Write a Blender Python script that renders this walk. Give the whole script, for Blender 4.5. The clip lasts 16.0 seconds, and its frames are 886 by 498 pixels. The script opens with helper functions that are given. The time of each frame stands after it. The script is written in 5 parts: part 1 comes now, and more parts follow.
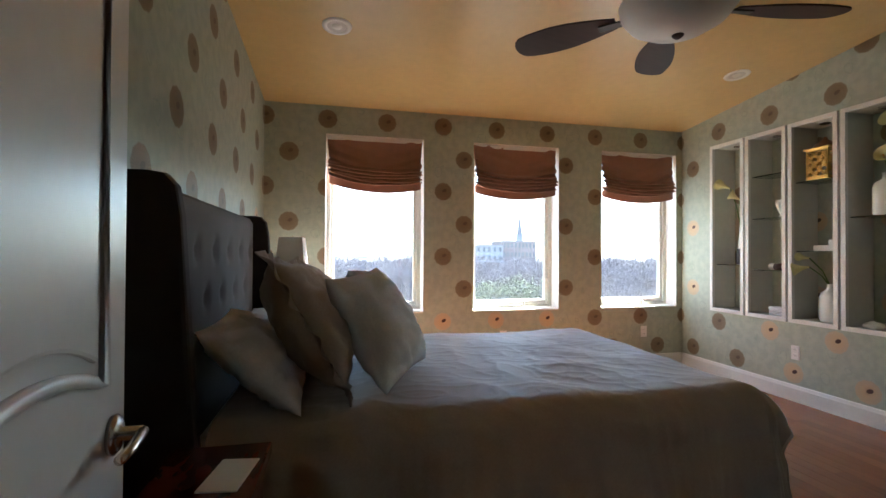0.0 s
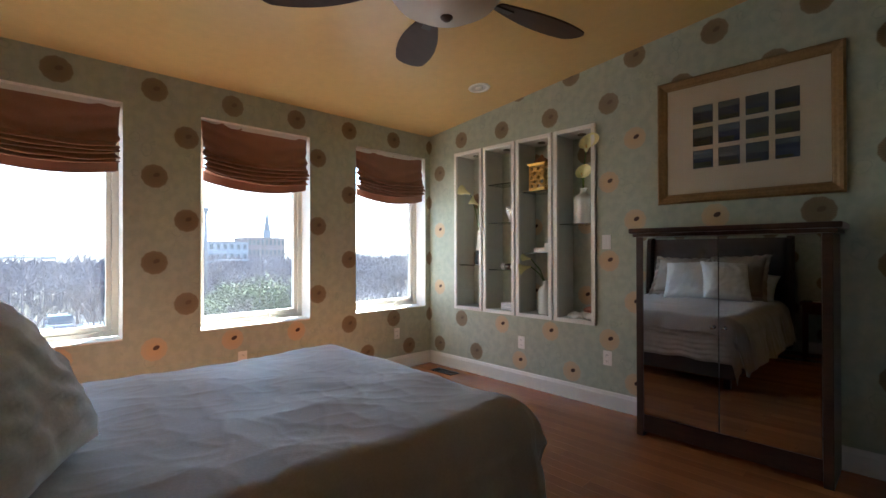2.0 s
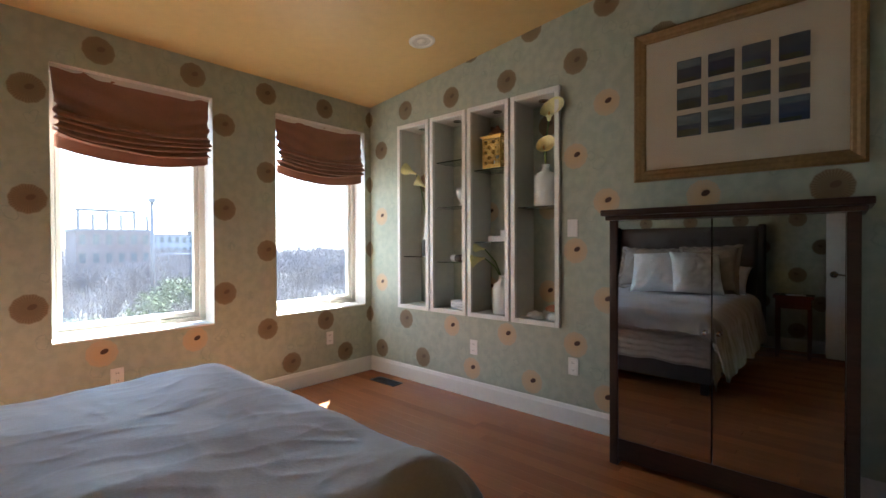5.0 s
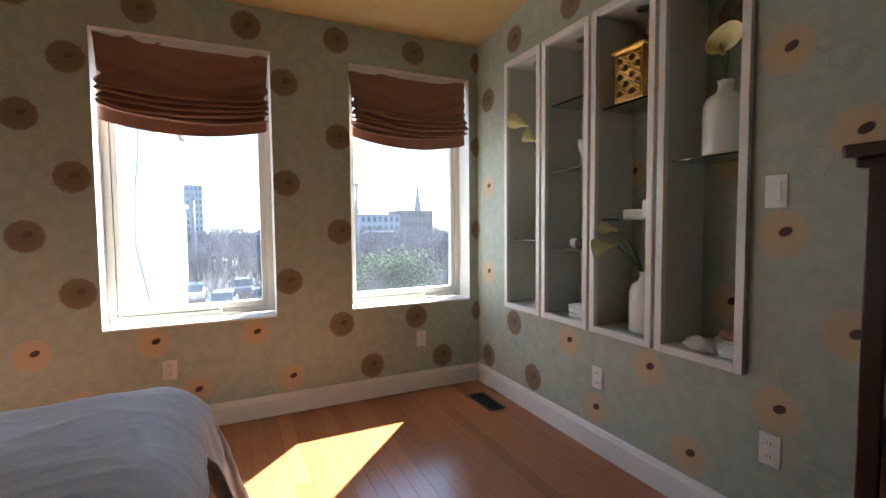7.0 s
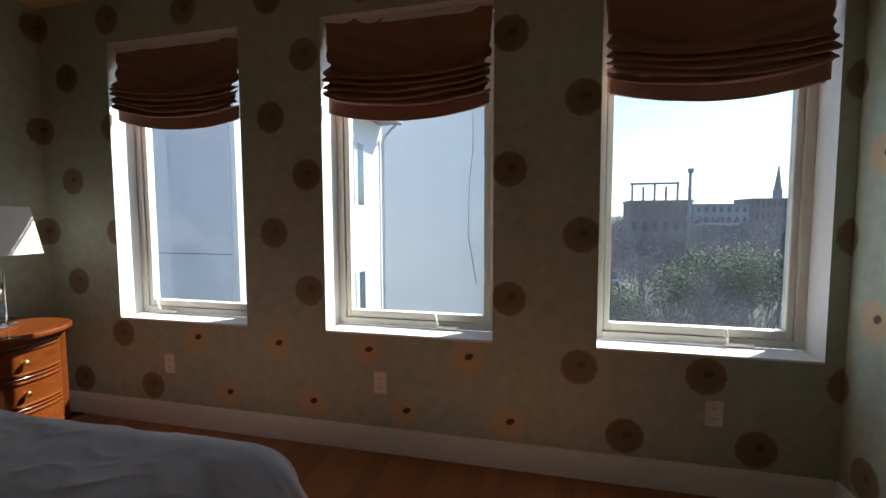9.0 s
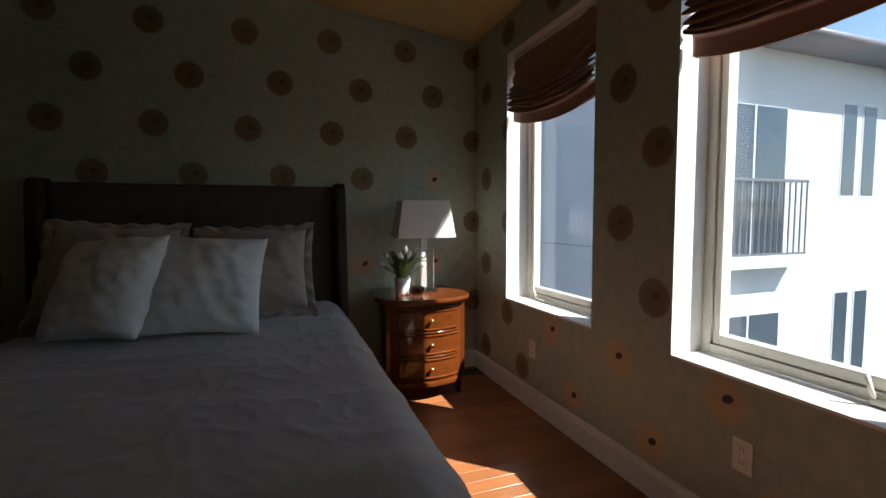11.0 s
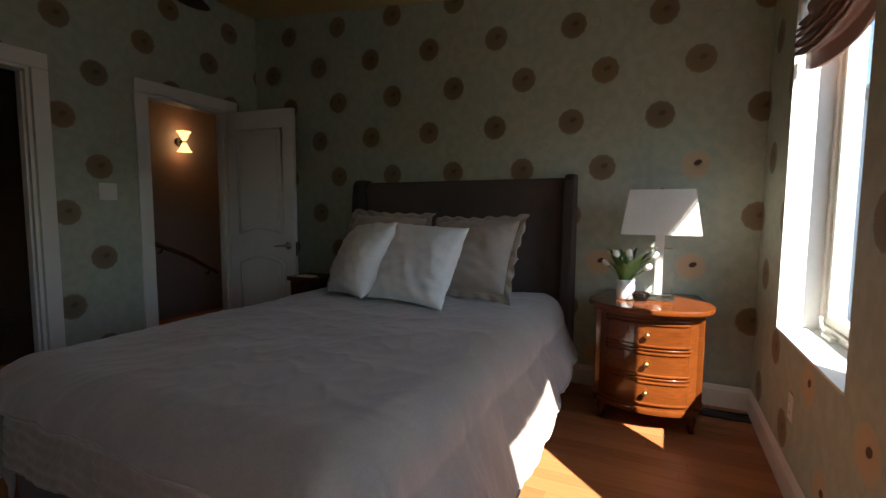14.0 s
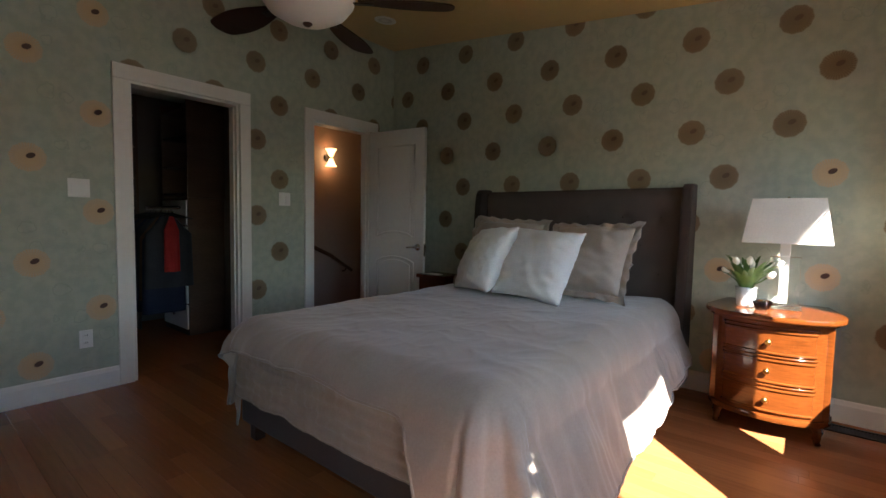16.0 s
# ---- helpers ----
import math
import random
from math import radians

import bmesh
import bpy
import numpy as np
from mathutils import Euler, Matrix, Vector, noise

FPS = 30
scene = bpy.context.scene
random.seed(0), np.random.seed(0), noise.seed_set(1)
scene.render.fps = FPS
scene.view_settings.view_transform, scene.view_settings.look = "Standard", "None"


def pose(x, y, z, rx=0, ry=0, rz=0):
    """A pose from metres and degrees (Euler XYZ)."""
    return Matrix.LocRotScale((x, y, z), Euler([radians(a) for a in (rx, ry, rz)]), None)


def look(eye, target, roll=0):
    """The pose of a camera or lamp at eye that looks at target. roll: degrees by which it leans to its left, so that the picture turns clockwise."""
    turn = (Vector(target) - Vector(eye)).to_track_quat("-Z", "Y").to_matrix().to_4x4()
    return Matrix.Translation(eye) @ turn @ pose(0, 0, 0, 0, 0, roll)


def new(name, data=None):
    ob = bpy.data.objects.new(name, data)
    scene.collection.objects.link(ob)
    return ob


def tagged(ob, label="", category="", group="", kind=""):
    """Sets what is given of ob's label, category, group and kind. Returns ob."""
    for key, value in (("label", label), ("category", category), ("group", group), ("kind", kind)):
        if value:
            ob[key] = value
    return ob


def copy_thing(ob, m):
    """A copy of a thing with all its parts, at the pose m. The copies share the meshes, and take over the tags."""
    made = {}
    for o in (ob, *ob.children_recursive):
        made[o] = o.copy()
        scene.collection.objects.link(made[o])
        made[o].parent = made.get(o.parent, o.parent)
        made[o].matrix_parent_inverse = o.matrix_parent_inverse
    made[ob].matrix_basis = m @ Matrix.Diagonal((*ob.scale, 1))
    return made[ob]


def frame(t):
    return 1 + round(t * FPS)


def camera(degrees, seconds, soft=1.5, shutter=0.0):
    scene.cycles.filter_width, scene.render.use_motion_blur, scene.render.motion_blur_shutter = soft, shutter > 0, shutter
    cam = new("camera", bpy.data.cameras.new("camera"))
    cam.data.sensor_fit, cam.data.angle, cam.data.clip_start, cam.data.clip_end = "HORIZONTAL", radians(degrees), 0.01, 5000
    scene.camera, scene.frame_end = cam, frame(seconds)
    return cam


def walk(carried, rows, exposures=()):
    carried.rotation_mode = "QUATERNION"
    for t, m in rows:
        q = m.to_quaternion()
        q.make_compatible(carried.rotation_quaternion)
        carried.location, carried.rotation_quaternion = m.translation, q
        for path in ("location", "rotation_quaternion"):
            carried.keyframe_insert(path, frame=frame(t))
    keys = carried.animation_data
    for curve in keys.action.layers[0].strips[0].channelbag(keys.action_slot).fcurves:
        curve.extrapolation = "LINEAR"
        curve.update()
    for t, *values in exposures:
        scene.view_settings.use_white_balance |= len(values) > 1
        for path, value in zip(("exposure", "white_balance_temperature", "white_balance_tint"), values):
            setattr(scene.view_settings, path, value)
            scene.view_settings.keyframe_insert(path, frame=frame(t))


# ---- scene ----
cam = camera(88.9, 16.0)
PATH = [
    (0, (0.062, -0.055, 1.19), (0.507, 1.895, 1.212), 0.3),
    (0.5, (0.078, 0.055, 1.212), (0.733, 1.945, 1.222), 0.4),
    (1, (0.096, 0.207, 1.219), (1.069, 1.955, 1.242), 0.1),
    (1.5, (0.209, 0.292, 1.239), (1.406, 1.894, 1.249), -0.1),
    (2, (0.276, 0.384, 1.242), (1.659, 1.828, 1.253), -0.1),
    (2.5, (0.356, 0.415, 1.239), (1.867, 1.726, 1.253), -0.1),
    (3, (0.402, 0.454, 1.247), (2.009, 1.643, 1.268), 0.0),
    (3.2, (0.423, 0.47, 1.234), (2.062, 1.616, 1.267), 0.0),
    (5.3, (1.05, 0.741, 1.21), (2.465, 2.154, 1.166), -0.5),
    (5.5, (1.174, 0.746, 1.225), (2.526, 2.219, 1.164), -0.7),
    (6, (1.421, 0.88, 1.222), (2.66, 2.448, 1.138), -0.5),
    (6.5, (1.706, 1.016, 1.221), (2.802, 2.687, 1.127), -0.9),
    (7, (1.972, 1.15, 1.213), (2.828, 2.954, 1.101), -0.5),
    (7.5, (2.182, 1.322, 1.223), (2.728, 3.24, 1.067), 0.1),
    (8, (2.347, 1.559, 1.216), (2.548, 3.543, 1.064), 0.5),
    (8.5, (2.435, 1.772, 1.25), (2.33, 3.764, 1.107), 0.2),
    (9, (2.536, 1.99, 1.255), (2.047, 3.924, 1.109), -0.2),
    (9.5, (2.584, 2.186, 1.241), (1.709, 3.977, 1.08), -0.3),
    (10, (2.657, 2.409, 1.204), (1.332, 3.899, 1.054), -0.1),
    (10.2, (2.676, 2.467, 1.201), (1.186, 3.793, 1.05), -0.1),
    (12.3, (2.695, 3.223, 1.178), (0.706, 3.106, 1.007), -0.4),
    (12.5, (2.689, 3.317, 1.185), (0.71, 3.101, 0.989), -0.5),
    (13, (2.66, 3.471, 1.219), (0.714, 3.066, 1.0), -0.8),
    (13.5, (2.58, 3.564, 1.229), (0.697, 2.918, 1.037), -0.4),
    (14, (2.567, 3.648, 1.185), (0.772, 2.782, 1.018), 0.3),
    (14.5, (2.654, 3.745, 1.155), (0.958, 2.697, 0.992), 1.0),
    (15, (2.76, 3.795, 1.16), (1.146, 2.628, 0.977), 1.1),
    (15.5, (2.859, 3.764, 1.156), (1.278, 2.551, 0.988), 1.1),
    (16, (2.941, 3.735, 1.156), (1.386, 2.484, 1.027), 1.1),
]
EXPOSURES = [(0, 3.80, 5700, 10), (1.5, 3.55, 5700, 10), (3.2, 3.5, 5700, 10), (6.0, 3.8, 5700, 10), (7.0, 3.27, 5700, 10), (8.0, 2.6, 5750, 10), (9.0, 1.67, 5700, 10), (10.0, 1.30, 5700, 10), (12.5, 1.72, 6000, 10), (13.5, 2.02, 6000, 10), (15.0, 2.78, 5950, 10), (15.5, 2.98, 5950, 10), (16.0, 3.22, 5950, 10)]
walk(cam, [(t, look(eye, target, roll)) for t, eye, target, roll in PATH], EXPOSURES)

# ---- light ----
SUN_TO = Vector((0.944, 1.0, 1.385)).normalized()
world = bpy.data.worlds.new("world")
scene.world = world
world.use_nodes = True
wt = world.node_tree
sky = wt.nodes.new("ShaderNodeTexSky")
sky.sky_type = "NISHITA"
sky.sun_disc = False
sky.sun_elevation = math.asin(SUN_TO.z)
sky.sun_rotation = math.atan2(SUN_TO.x, SUN_TO.y)
sky.air_density, sky.dust_density = 1.0, 0.6
wt.links.new(sky.outputs[0], wt.nodes["Background"].inputs[0])
wt.nodes["Background"].inputs[1].default_value = 0.11
sun = new("sun", bpy.data.lights.new("sun", "SUN"))
sun.data.energy, sun.data.angle, sun.data.color = 5.0, radians(0.53), (1.0, 0.93, 0.82)
sun.matrix_world = look(SUN_TO * 30, (0, 0, 0))


# ---- materials ----
def mat(name, colour, rough=0.6, metal=0.0, grain=60.0, vary=0.12, bump=0.15, stretch=(1, 1, 1), spec=0.5, sheen=0.0, dist=0.003, island=False, each=0.0):
    """A surface with two scales of tone and a fine relief."""
    m = bpy.data.materials.new(name)
    m.use_nodes = True
    nt = m.node_tree
    n, l = nt.nodes, nt.links
    b = n["Principled BSDF"]
    b.inputs["Roughness"].default_value = rough
    b.inputs["Metallic"].default_value = metal
    b.inputs["Specular IOR Level"].default_value = spec
    if sheen:
        b.inputs["Sheen Weight"].default_value = sheen
    co = n.new("ShaderNodeTexCoord")
    mp = n.new("ShaderNodeMapping")
    mp.inputs["Scale"].default_value = stretch
    l.new(co.outputs["Object"], mp.inputs[0])
    fine, broad = n.new("ShaderNodeTexNoise"), n.new("ShaderNodeTexNoise")
    fine.inputs["Scale"].default_value, fine.inputs["Detail"].default_value = grain, 5
    broad.inputs["Scale"].default_value, broad.inputs["Detail"].default_value = grain / 14, 3
    l.new(mp.outputs[0], fine.inputs[0])
    l.new(mp.outputs[0], broad.inputs[0])
    add = n.new("ShaderNodeMath")
    add.operation = "ADD"
    l.new(fine.outputs[0], add.inputs[0])
    l.new(broad.outputs[0], add.inputs[1])
    last = add.outputs[0]
    if each:
        info = n.new("ShaderNodeObjectInfo")
        ea = n.new("ShaderNodeMath")
        ea.operation = "MULTIPLY_ADD"
        ea.inputs[1].default_value = each
        l.new(info.outputs["Random"], ea.inputs[0])
        l.new(last, ea.inputs[2])
        last = ea.outputs[0]
    mr = n.new("ShaderNodeMapRange")
    mr.inputs[1].default_value, mr.inputs[2].default_value = 0.6, 1.4 + each
    mr.inputs[3].default_value, mr.inputs[4].default_value = 1 - vary, 1 + vary
    l.new(last, mr.inputs[0])
    mix = n.new("ShaderNodeVectorMath")
    mix.operation = "SCALE"
    mix.inputs[0].default_value = colour
    l.new(mr.outputs[0], mix.inputs["Scale"])
    l.new(mix.outputs[0], b.inputs["Base Color"])
    if bump:
        bp = n.new("ShaderNodeBump")
        bp.inputs["Strength"].default_value, bp.inputs["Distance"].default_value = bump, dist
        l.new(fine.outputs[0], bp.inputs["Height"])
        l.new(bp.outputs[0], b.inputs["Normal"])
    return m


def fabric_mat(name, colour, weave=900.0, **kw):
    m = mat(name, colour, rough=kw.get("rough", 0.85), grain=weave / 8, vary=kw.get("vary", 0.1), bump=0.35, spec=0.2, sheen=kw.get("sheen", 0.25), dist=0.002)
    return m


def glass_mat(name, colour=(1, 1, 1), rough=0.0, thin=True):
    m = bpy.data.materials.new(name)
    m.use_nodes = True
    n, l = m.node_tree.nodes, m.node_tree.links
    b = n["Principled BSDF"]
    b.inputs["Base Color"].default_value = (*colour, 1)
    b.inputs["Roughness"].default_value = rough
    b.inputs["Transmission Weight"].default_value = 1.0
    b.inputs["IOR"].default_value = 1.02 if thin else 1.45
    return m


def pane_mat(name="window_glass", veil=0.018, clear=(0.80, 0.83, 0.83)):
    """Clear window glass: lets light pass, with a weak gloss and a pale veil for dust and glare haze."""
    m = bpy.data.materials.new(name)
    m.use_nodes = True
    n, l = m.node_tree.nodes, m.node_tree.links
    n.remove(n["Principled BSDF"])
    t, g, d = n.new("ShaderNodeBsdfTransparent"), n.new("ShaderNodeBsdfGlossy"), n.new("ShaderNodeBsdfTranslucent")
    t.inputs[0].default_value = (*clear, 1)
    g.inputs["Roughness"].default_value = 0.02
    d.inputs[0].default_value = (0.85, 0.88, 0.92, 1)
    lw, pw, fr = n.new("ShaderNodeLayerWeight"), n.new("ShaderNodeMath"), n.new("ShaderNodeMath")
    pw.operation, fr.operation = "POWER", "MULTIPLY_ADD"
    pw.inputs[1].default_value, fr.inputs[1].default_value, fr.inputs[2].default_value = 5.0, 0.8, 0.03
    l.new(lw.outputs["Facing"], pw.inputs[0])
    l.new(pw.outputs[0], fr.inputs[0])
    m1, m2 = n.new("ShaderNodeMixShader"), n.new("ShaderNodeMixShader")
    l.new(fr.outputs[0], m1.inputs[0])
    l.new(t.outputs[0], m1.inputs[1])
    l.new(g.outputs[0], m1.inputs[2])
    # uneven whitish veil: some dust, plus the haze of window glare
    tc, nz, mr = n.new("ShaderNodeTexCoord"), n.new("ShaderNodeTexNoise"), n.new("ShaderNodeMapRange")
    nz.inputs["Scale"].default_value = 5
    mr.inputs[1].default_value, mr.inputs[2].default_value, mr.inputs[3].default_value, mr.inputs[4].default_value = 0.3, 0.75, veil * 0.5, veil
    l.new(tc.outputs["Object"], nz.inputs[0])
    l.new(nz.outputs[0], mr.inputs[0])
    l.new(mr.outputs[0], m2.inputs[0])
    l.new(m1.outputs[0], m2.inputs[1])
    l.new(d.outputs[0], m2.inputs[2])
    l.new(m2.outputs[0], n["Material Output"].inputs[0])
    return m


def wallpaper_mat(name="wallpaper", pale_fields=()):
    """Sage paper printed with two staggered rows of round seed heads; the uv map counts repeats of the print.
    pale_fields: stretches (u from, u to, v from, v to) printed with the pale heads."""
    m = bpy.data.materials.new(name)
    m.use_nodes = True
    n, l = m.node_tree.nodes, m.node_tree.links
    b = n["Principled BSDF"]
    b.inputs["Roughness"].default_value = 0.55
    b.inputs["Specular IOR Level"].default_value = 0.35

    def math_node(op, a, c=None, clamp=False):
        k = n.new("ShaderNodeMath")
        k.operation, k.use_clamp = op, clamp
        for i, v in enumerate((a, c)):
            if v is None:
                continue
            if isinstance(v, (int, float)):
                k.inputs[i].default_value = v
            else:
                l.new(v, k.inputs[i])
        return k.outputs[0]

    def ramp(v, a, z, lo=0.0, hi=1.0):
        k = n.new("ShaderNodeMapRange")
        k.interpolation_type = "SMOOTHSTEP"
        for i, q in enumerate((a, z, lo, hi)):
            k.inputs[i + 1].default_value = q
        l.new(v, k.inputs[0])
        return k.outputs[0]

    def mix(f, a, c):
        k = n.new("ShaderNodeMix")
        k.data_type = "RGBA"
        l.new(f, k.inputs[0])
        for i, v in ((6, a), (7, c)):
            if isinstance(v, tuple):
                k.inputs[i].default_value = (*v, 1)
            else:
                l.new(v, k.inputs[i])
        return k.outputs[2]

    uv = n.new("ShaderNodeUVMap")
    uv.uv_map = "paper"
    sep = n.new("ShaderNodeSeparateXYZ")
    l.new(uv.outputs[0], sep.inputs[0])
    nz = n.new("ShaderNodeTexNoise")
    nz.inputs["Scale"].default_value, nz.inputs["Detail"].default_value = 9, 4
    l.new(uv.outputs[0], nz.inputs[0])
    base = mix(ramp(nz.outputs[0], 0.35, 0.65), (0.385, 0.43, 0.35), (0.445, 0.485, 0.39))
    # faint scrolls
    wv = n.new("ShaderNodeTexWave")
    wv.wave_type, wv.rings_direction = "RINGS", "SPHERICAL"
    vo = n.new("ShaderNodeTexVoronoi")
    vo.inputs["Scale"].default_value = 3.3
    l.new(uv.outputs[0], vo.inputs[0])
    ring = math_node("ABSOLUTE", math_node("SUBTRACT", vo.outputs["Distance"], math_node("ADD", 0.0, math_node("MULTIPLY", nz.outputs[0], 0.45))))
    base = mix(math_node("MULTIPLY", ramp(ring, 0.035, 0.0), 0.6), base, (0.31, 0.37, 0.30))
    colour = base
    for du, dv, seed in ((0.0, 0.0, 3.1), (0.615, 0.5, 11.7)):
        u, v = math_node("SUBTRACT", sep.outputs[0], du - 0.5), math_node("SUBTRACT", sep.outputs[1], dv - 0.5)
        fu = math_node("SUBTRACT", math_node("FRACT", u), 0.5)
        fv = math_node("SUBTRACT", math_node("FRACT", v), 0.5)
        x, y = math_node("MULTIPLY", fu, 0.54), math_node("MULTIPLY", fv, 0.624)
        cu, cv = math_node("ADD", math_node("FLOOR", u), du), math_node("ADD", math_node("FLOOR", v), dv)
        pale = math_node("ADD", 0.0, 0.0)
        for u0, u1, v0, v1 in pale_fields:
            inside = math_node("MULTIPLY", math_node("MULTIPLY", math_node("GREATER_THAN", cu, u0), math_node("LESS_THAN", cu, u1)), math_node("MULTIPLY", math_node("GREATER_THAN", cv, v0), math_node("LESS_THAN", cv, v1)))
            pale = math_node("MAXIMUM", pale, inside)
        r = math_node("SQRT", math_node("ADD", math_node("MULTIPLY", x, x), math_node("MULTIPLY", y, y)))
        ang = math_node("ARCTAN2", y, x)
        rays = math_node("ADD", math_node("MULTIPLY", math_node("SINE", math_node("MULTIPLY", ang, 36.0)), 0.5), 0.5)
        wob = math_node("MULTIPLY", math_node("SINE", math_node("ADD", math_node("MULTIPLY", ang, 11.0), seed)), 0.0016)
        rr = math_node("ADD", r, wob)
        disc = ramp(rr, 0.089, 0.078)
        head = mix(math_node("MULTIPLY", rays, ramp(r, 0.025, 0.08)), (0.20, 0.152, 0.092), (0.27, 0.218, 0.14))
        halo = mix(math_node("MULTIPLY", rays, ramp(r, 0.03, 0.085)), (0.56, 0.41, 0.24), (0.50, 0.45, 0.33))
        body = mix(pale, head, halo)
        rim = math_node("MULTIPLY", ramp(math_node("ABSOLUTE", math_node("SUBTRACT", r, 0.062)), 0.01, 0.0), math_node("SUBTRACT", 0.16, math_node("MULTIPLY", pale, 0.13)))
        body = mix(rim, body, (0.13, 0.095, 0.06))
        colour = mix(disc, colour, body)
        ex, ey = math_node("SUBTRACT", x, 0.012), math_node("SUBTRACT", y, 0.010)
        tilt_a, tilt_b = math_node("ADD", ex, math_node("MULTIPLY", ey, 0.5)), math_node("SUBTRACT", ey, math_node("MULTIPLY", ex, 0.5))
        er = math_node("SQRT", math_node("ADD", math_node("MULTIPLY", tilt_a, tilt_a), math_node("MULTIPLY", math_node("MULTIPLY", tilt_b, tilt_b), 2.2)))
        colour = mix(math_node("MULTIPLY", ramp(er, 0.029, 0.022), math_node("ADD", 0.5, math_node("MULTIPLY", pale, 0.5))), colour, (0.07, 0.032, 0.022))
    l.new(colour, b.inputs["Base Color"])
    bp = n.new("ShaderNodeBump")
    bp.inputs["Strength"].default_value, bp.inputs["Distance"].default_value = 0.1, 0.002
    fn = n.new("ShaderNodeTexNoise")
    fn.inputs["Scale"].default_value = 120
    l.new(uv.outputs[0], fn.inputs[0])
    l.new(fn.outputs[0], bp.inputs["Height"])
    l.new(bp.outputs[0], b.inputs["Normal"])
    return m


def glow_mat(name, colour, power):
    m = bpy.data.materials.new(name)
    m.use_nodes = True
    b = m.node_tree.nodes["Principled BSDF"]
    b.inputs["Base Color"].default_value = (*colour, 1)
    b.inputs["Emission Color"].default_value = (*colour, 1)
    b.inputs["Emission Strength"].default_value = power
    return m


def cloth_glow(name, colour, through_amount, rough=0.85):
    """A thin cloth or shade that lets some light through."""
    m = fabric_mat(name, colour, rough=rough)
    n, l = m.node_tree.nodes, m.node_tree.links
    tr, mx = n.new("ShaderNodeBsdfTranslucent"), n.new("ShaderNodeMixShader")
    tr.inputs[0].default_value = (*colour, 1)
    mx.inputs[0].default_value = through_amount
    l.new(n["Principled BSDF"].outputs[0], mx.inputs[1])
    l.new(tr.outputs[0], mx.inputs[2])
    l.new(mx.outputs[0], n["Material Output"].inputs[0])
    return m


CEILING = mat("gold_ceiling_paint", (0.59, 0.415, 0.165), 0.33, grain=14, vary=0.07, bump=0.05)
WHITE = mat("white_trim_paint", (0.78, 0.77, 0.73), 0.4, grain=30, vary=0.04, bump=0.04)
DOORWHITE = mat("door_paint", (0.72, 0.72, 0.72), 0.32, grain=24, vary=0.04, bump=0.04)
PLASTER = mat("plaster", (0.62, 0.60, 0.57), 0.7, grain=20, vary=0.06, bump=0.06)
NICHE = mat("niche_paint", (0.58, 0.58, 0.52), 0.6, grain=20, vary=0.06, bump=0.05)
PLANK = mat("oak_plank", (0.365, 0.138, 0.048), 0.22, grain=55, vary=0.32, bump=0.08, stretch=(1.0, 0.06, 1.0), each=0.9, dist=0.001)
DUVET = fabric_mat("duvet_linen", (0.385, 0.32, 0.262), rough=0.6, sheen=0.4)
COVERLET = fabric_mat("coverlet_cotton", (0.41, 0.335, 0.26))
TAUPE = fabric_mat("taupe_linen", (0.40, 0.33, 0.27))
CREAM = fabric_mat("cream_cotton", (0.78, 0.77, 0.75))
SHEET = fabric_mat("white_sheet", (0.78, 0.77, 0.78))
UPHOL = fabric_mat("upholstery_brown", (0.05, 0.036, 0.028), sheen=0.1)
PANEL = fabric_mat("headboard_panel", (0.085, 0.066, 0.055), sheen=0.15)
CHERRY = mat("cherry_wood", (0.115, 0.029, 0.005), 0.13, grain=40, vary=0.35, bump=0.05, stretch=(1, 0.3, 3), dist=0.001)
REDWOOD = mat("mahogany_wood", (0.11, 0.026, 0.010), 0.25, grain=40, vary=0.35, bump=0.05, stretch=(1, 0.3, 3), dist=0.001)
DARKWOOD = mat("dark_walnut", (0.055, 0.026, 0.017), 0.3, grain=40, vary=0.35, bump=0.06, stretch=(1, 0.3, 3), dist=0.001)
BLADE = mat("fan_blade_wood", (0.035, 0.017, 0.012), 0.5, spec=0.2, grain=40, vary=0.3, bump=0.04, stretch=(0.1, 1, 1), dist=0.001)
SHADE = cloth_glow("copper_silk", (0.34, 0.175, 0.115), 0.10, 0.42)
LINEN = cloth_glow("lamp_linen", (0.72, 0.68, 0.60), 0.3)
VINYL = mat("window_vinyl", (0.70, 0.67, 0.58), 0.4, grain=30, vary=0.04, bump=0.03)
PLATE = mat("plate_plastic", (0.80, 0.79, 0.76), 0.35, grain=30, vary=0.02, bump=0)
BLACK = mat("black_metal", (0.02, 0.02, 0.02), 0.45, metal=0.3, grain=60, vary=0.2, bump=0.05)
NICKEL = mat("brushed_nickel", (0.55, 0.52, 0.49), 0.26, metal=1.0, grain=120, vary=0.08, bump=0.03)
BRASS = mat("gold_leaf", (0.80, 0.52, 0.16), 0.28, metal=1.0, grain=60, vary=0.15, bump=0.1)
GILT = mat("gilt_frame", (0.30, 0.19, 0.085), 0.38, metal=0.45, grain=50, vary=0.25, bump=0.12)
MATBOARD = mat("mat_board", (0.66, 0.58, 0.45), 0.85, grain=80, vary=0.03, bump=0.03)
MIRROR = mat("mirror_silver", (0.62, 0.62, 0.62), 0.015, metal=1.0, grain=5, vary=0.02, bump=0)
PANE = pane_mat()
PICGLASS = pane_mat("picture_glass", 0.0, (0.97, 0.97, 0.97))
CRYSTAL = glass_mat("crystal", (0.98, 1.0, 0.99), 0.0, thin=False)
SHELFGLASS = glass_mat("shelf_glass", (0.80, 0.92, 0.88), 0.02, thin=False)
CERAMIC = mat("white_ceramic", (0.76, 0.78, 0.74), 0.18, grain=12, vary=0.04, bump=0.02)
BOWL = mat("frosted_bowl", (0.72, 0.70, 0.65), 0.3, grain=10, vary=0.03, bump=0.02)
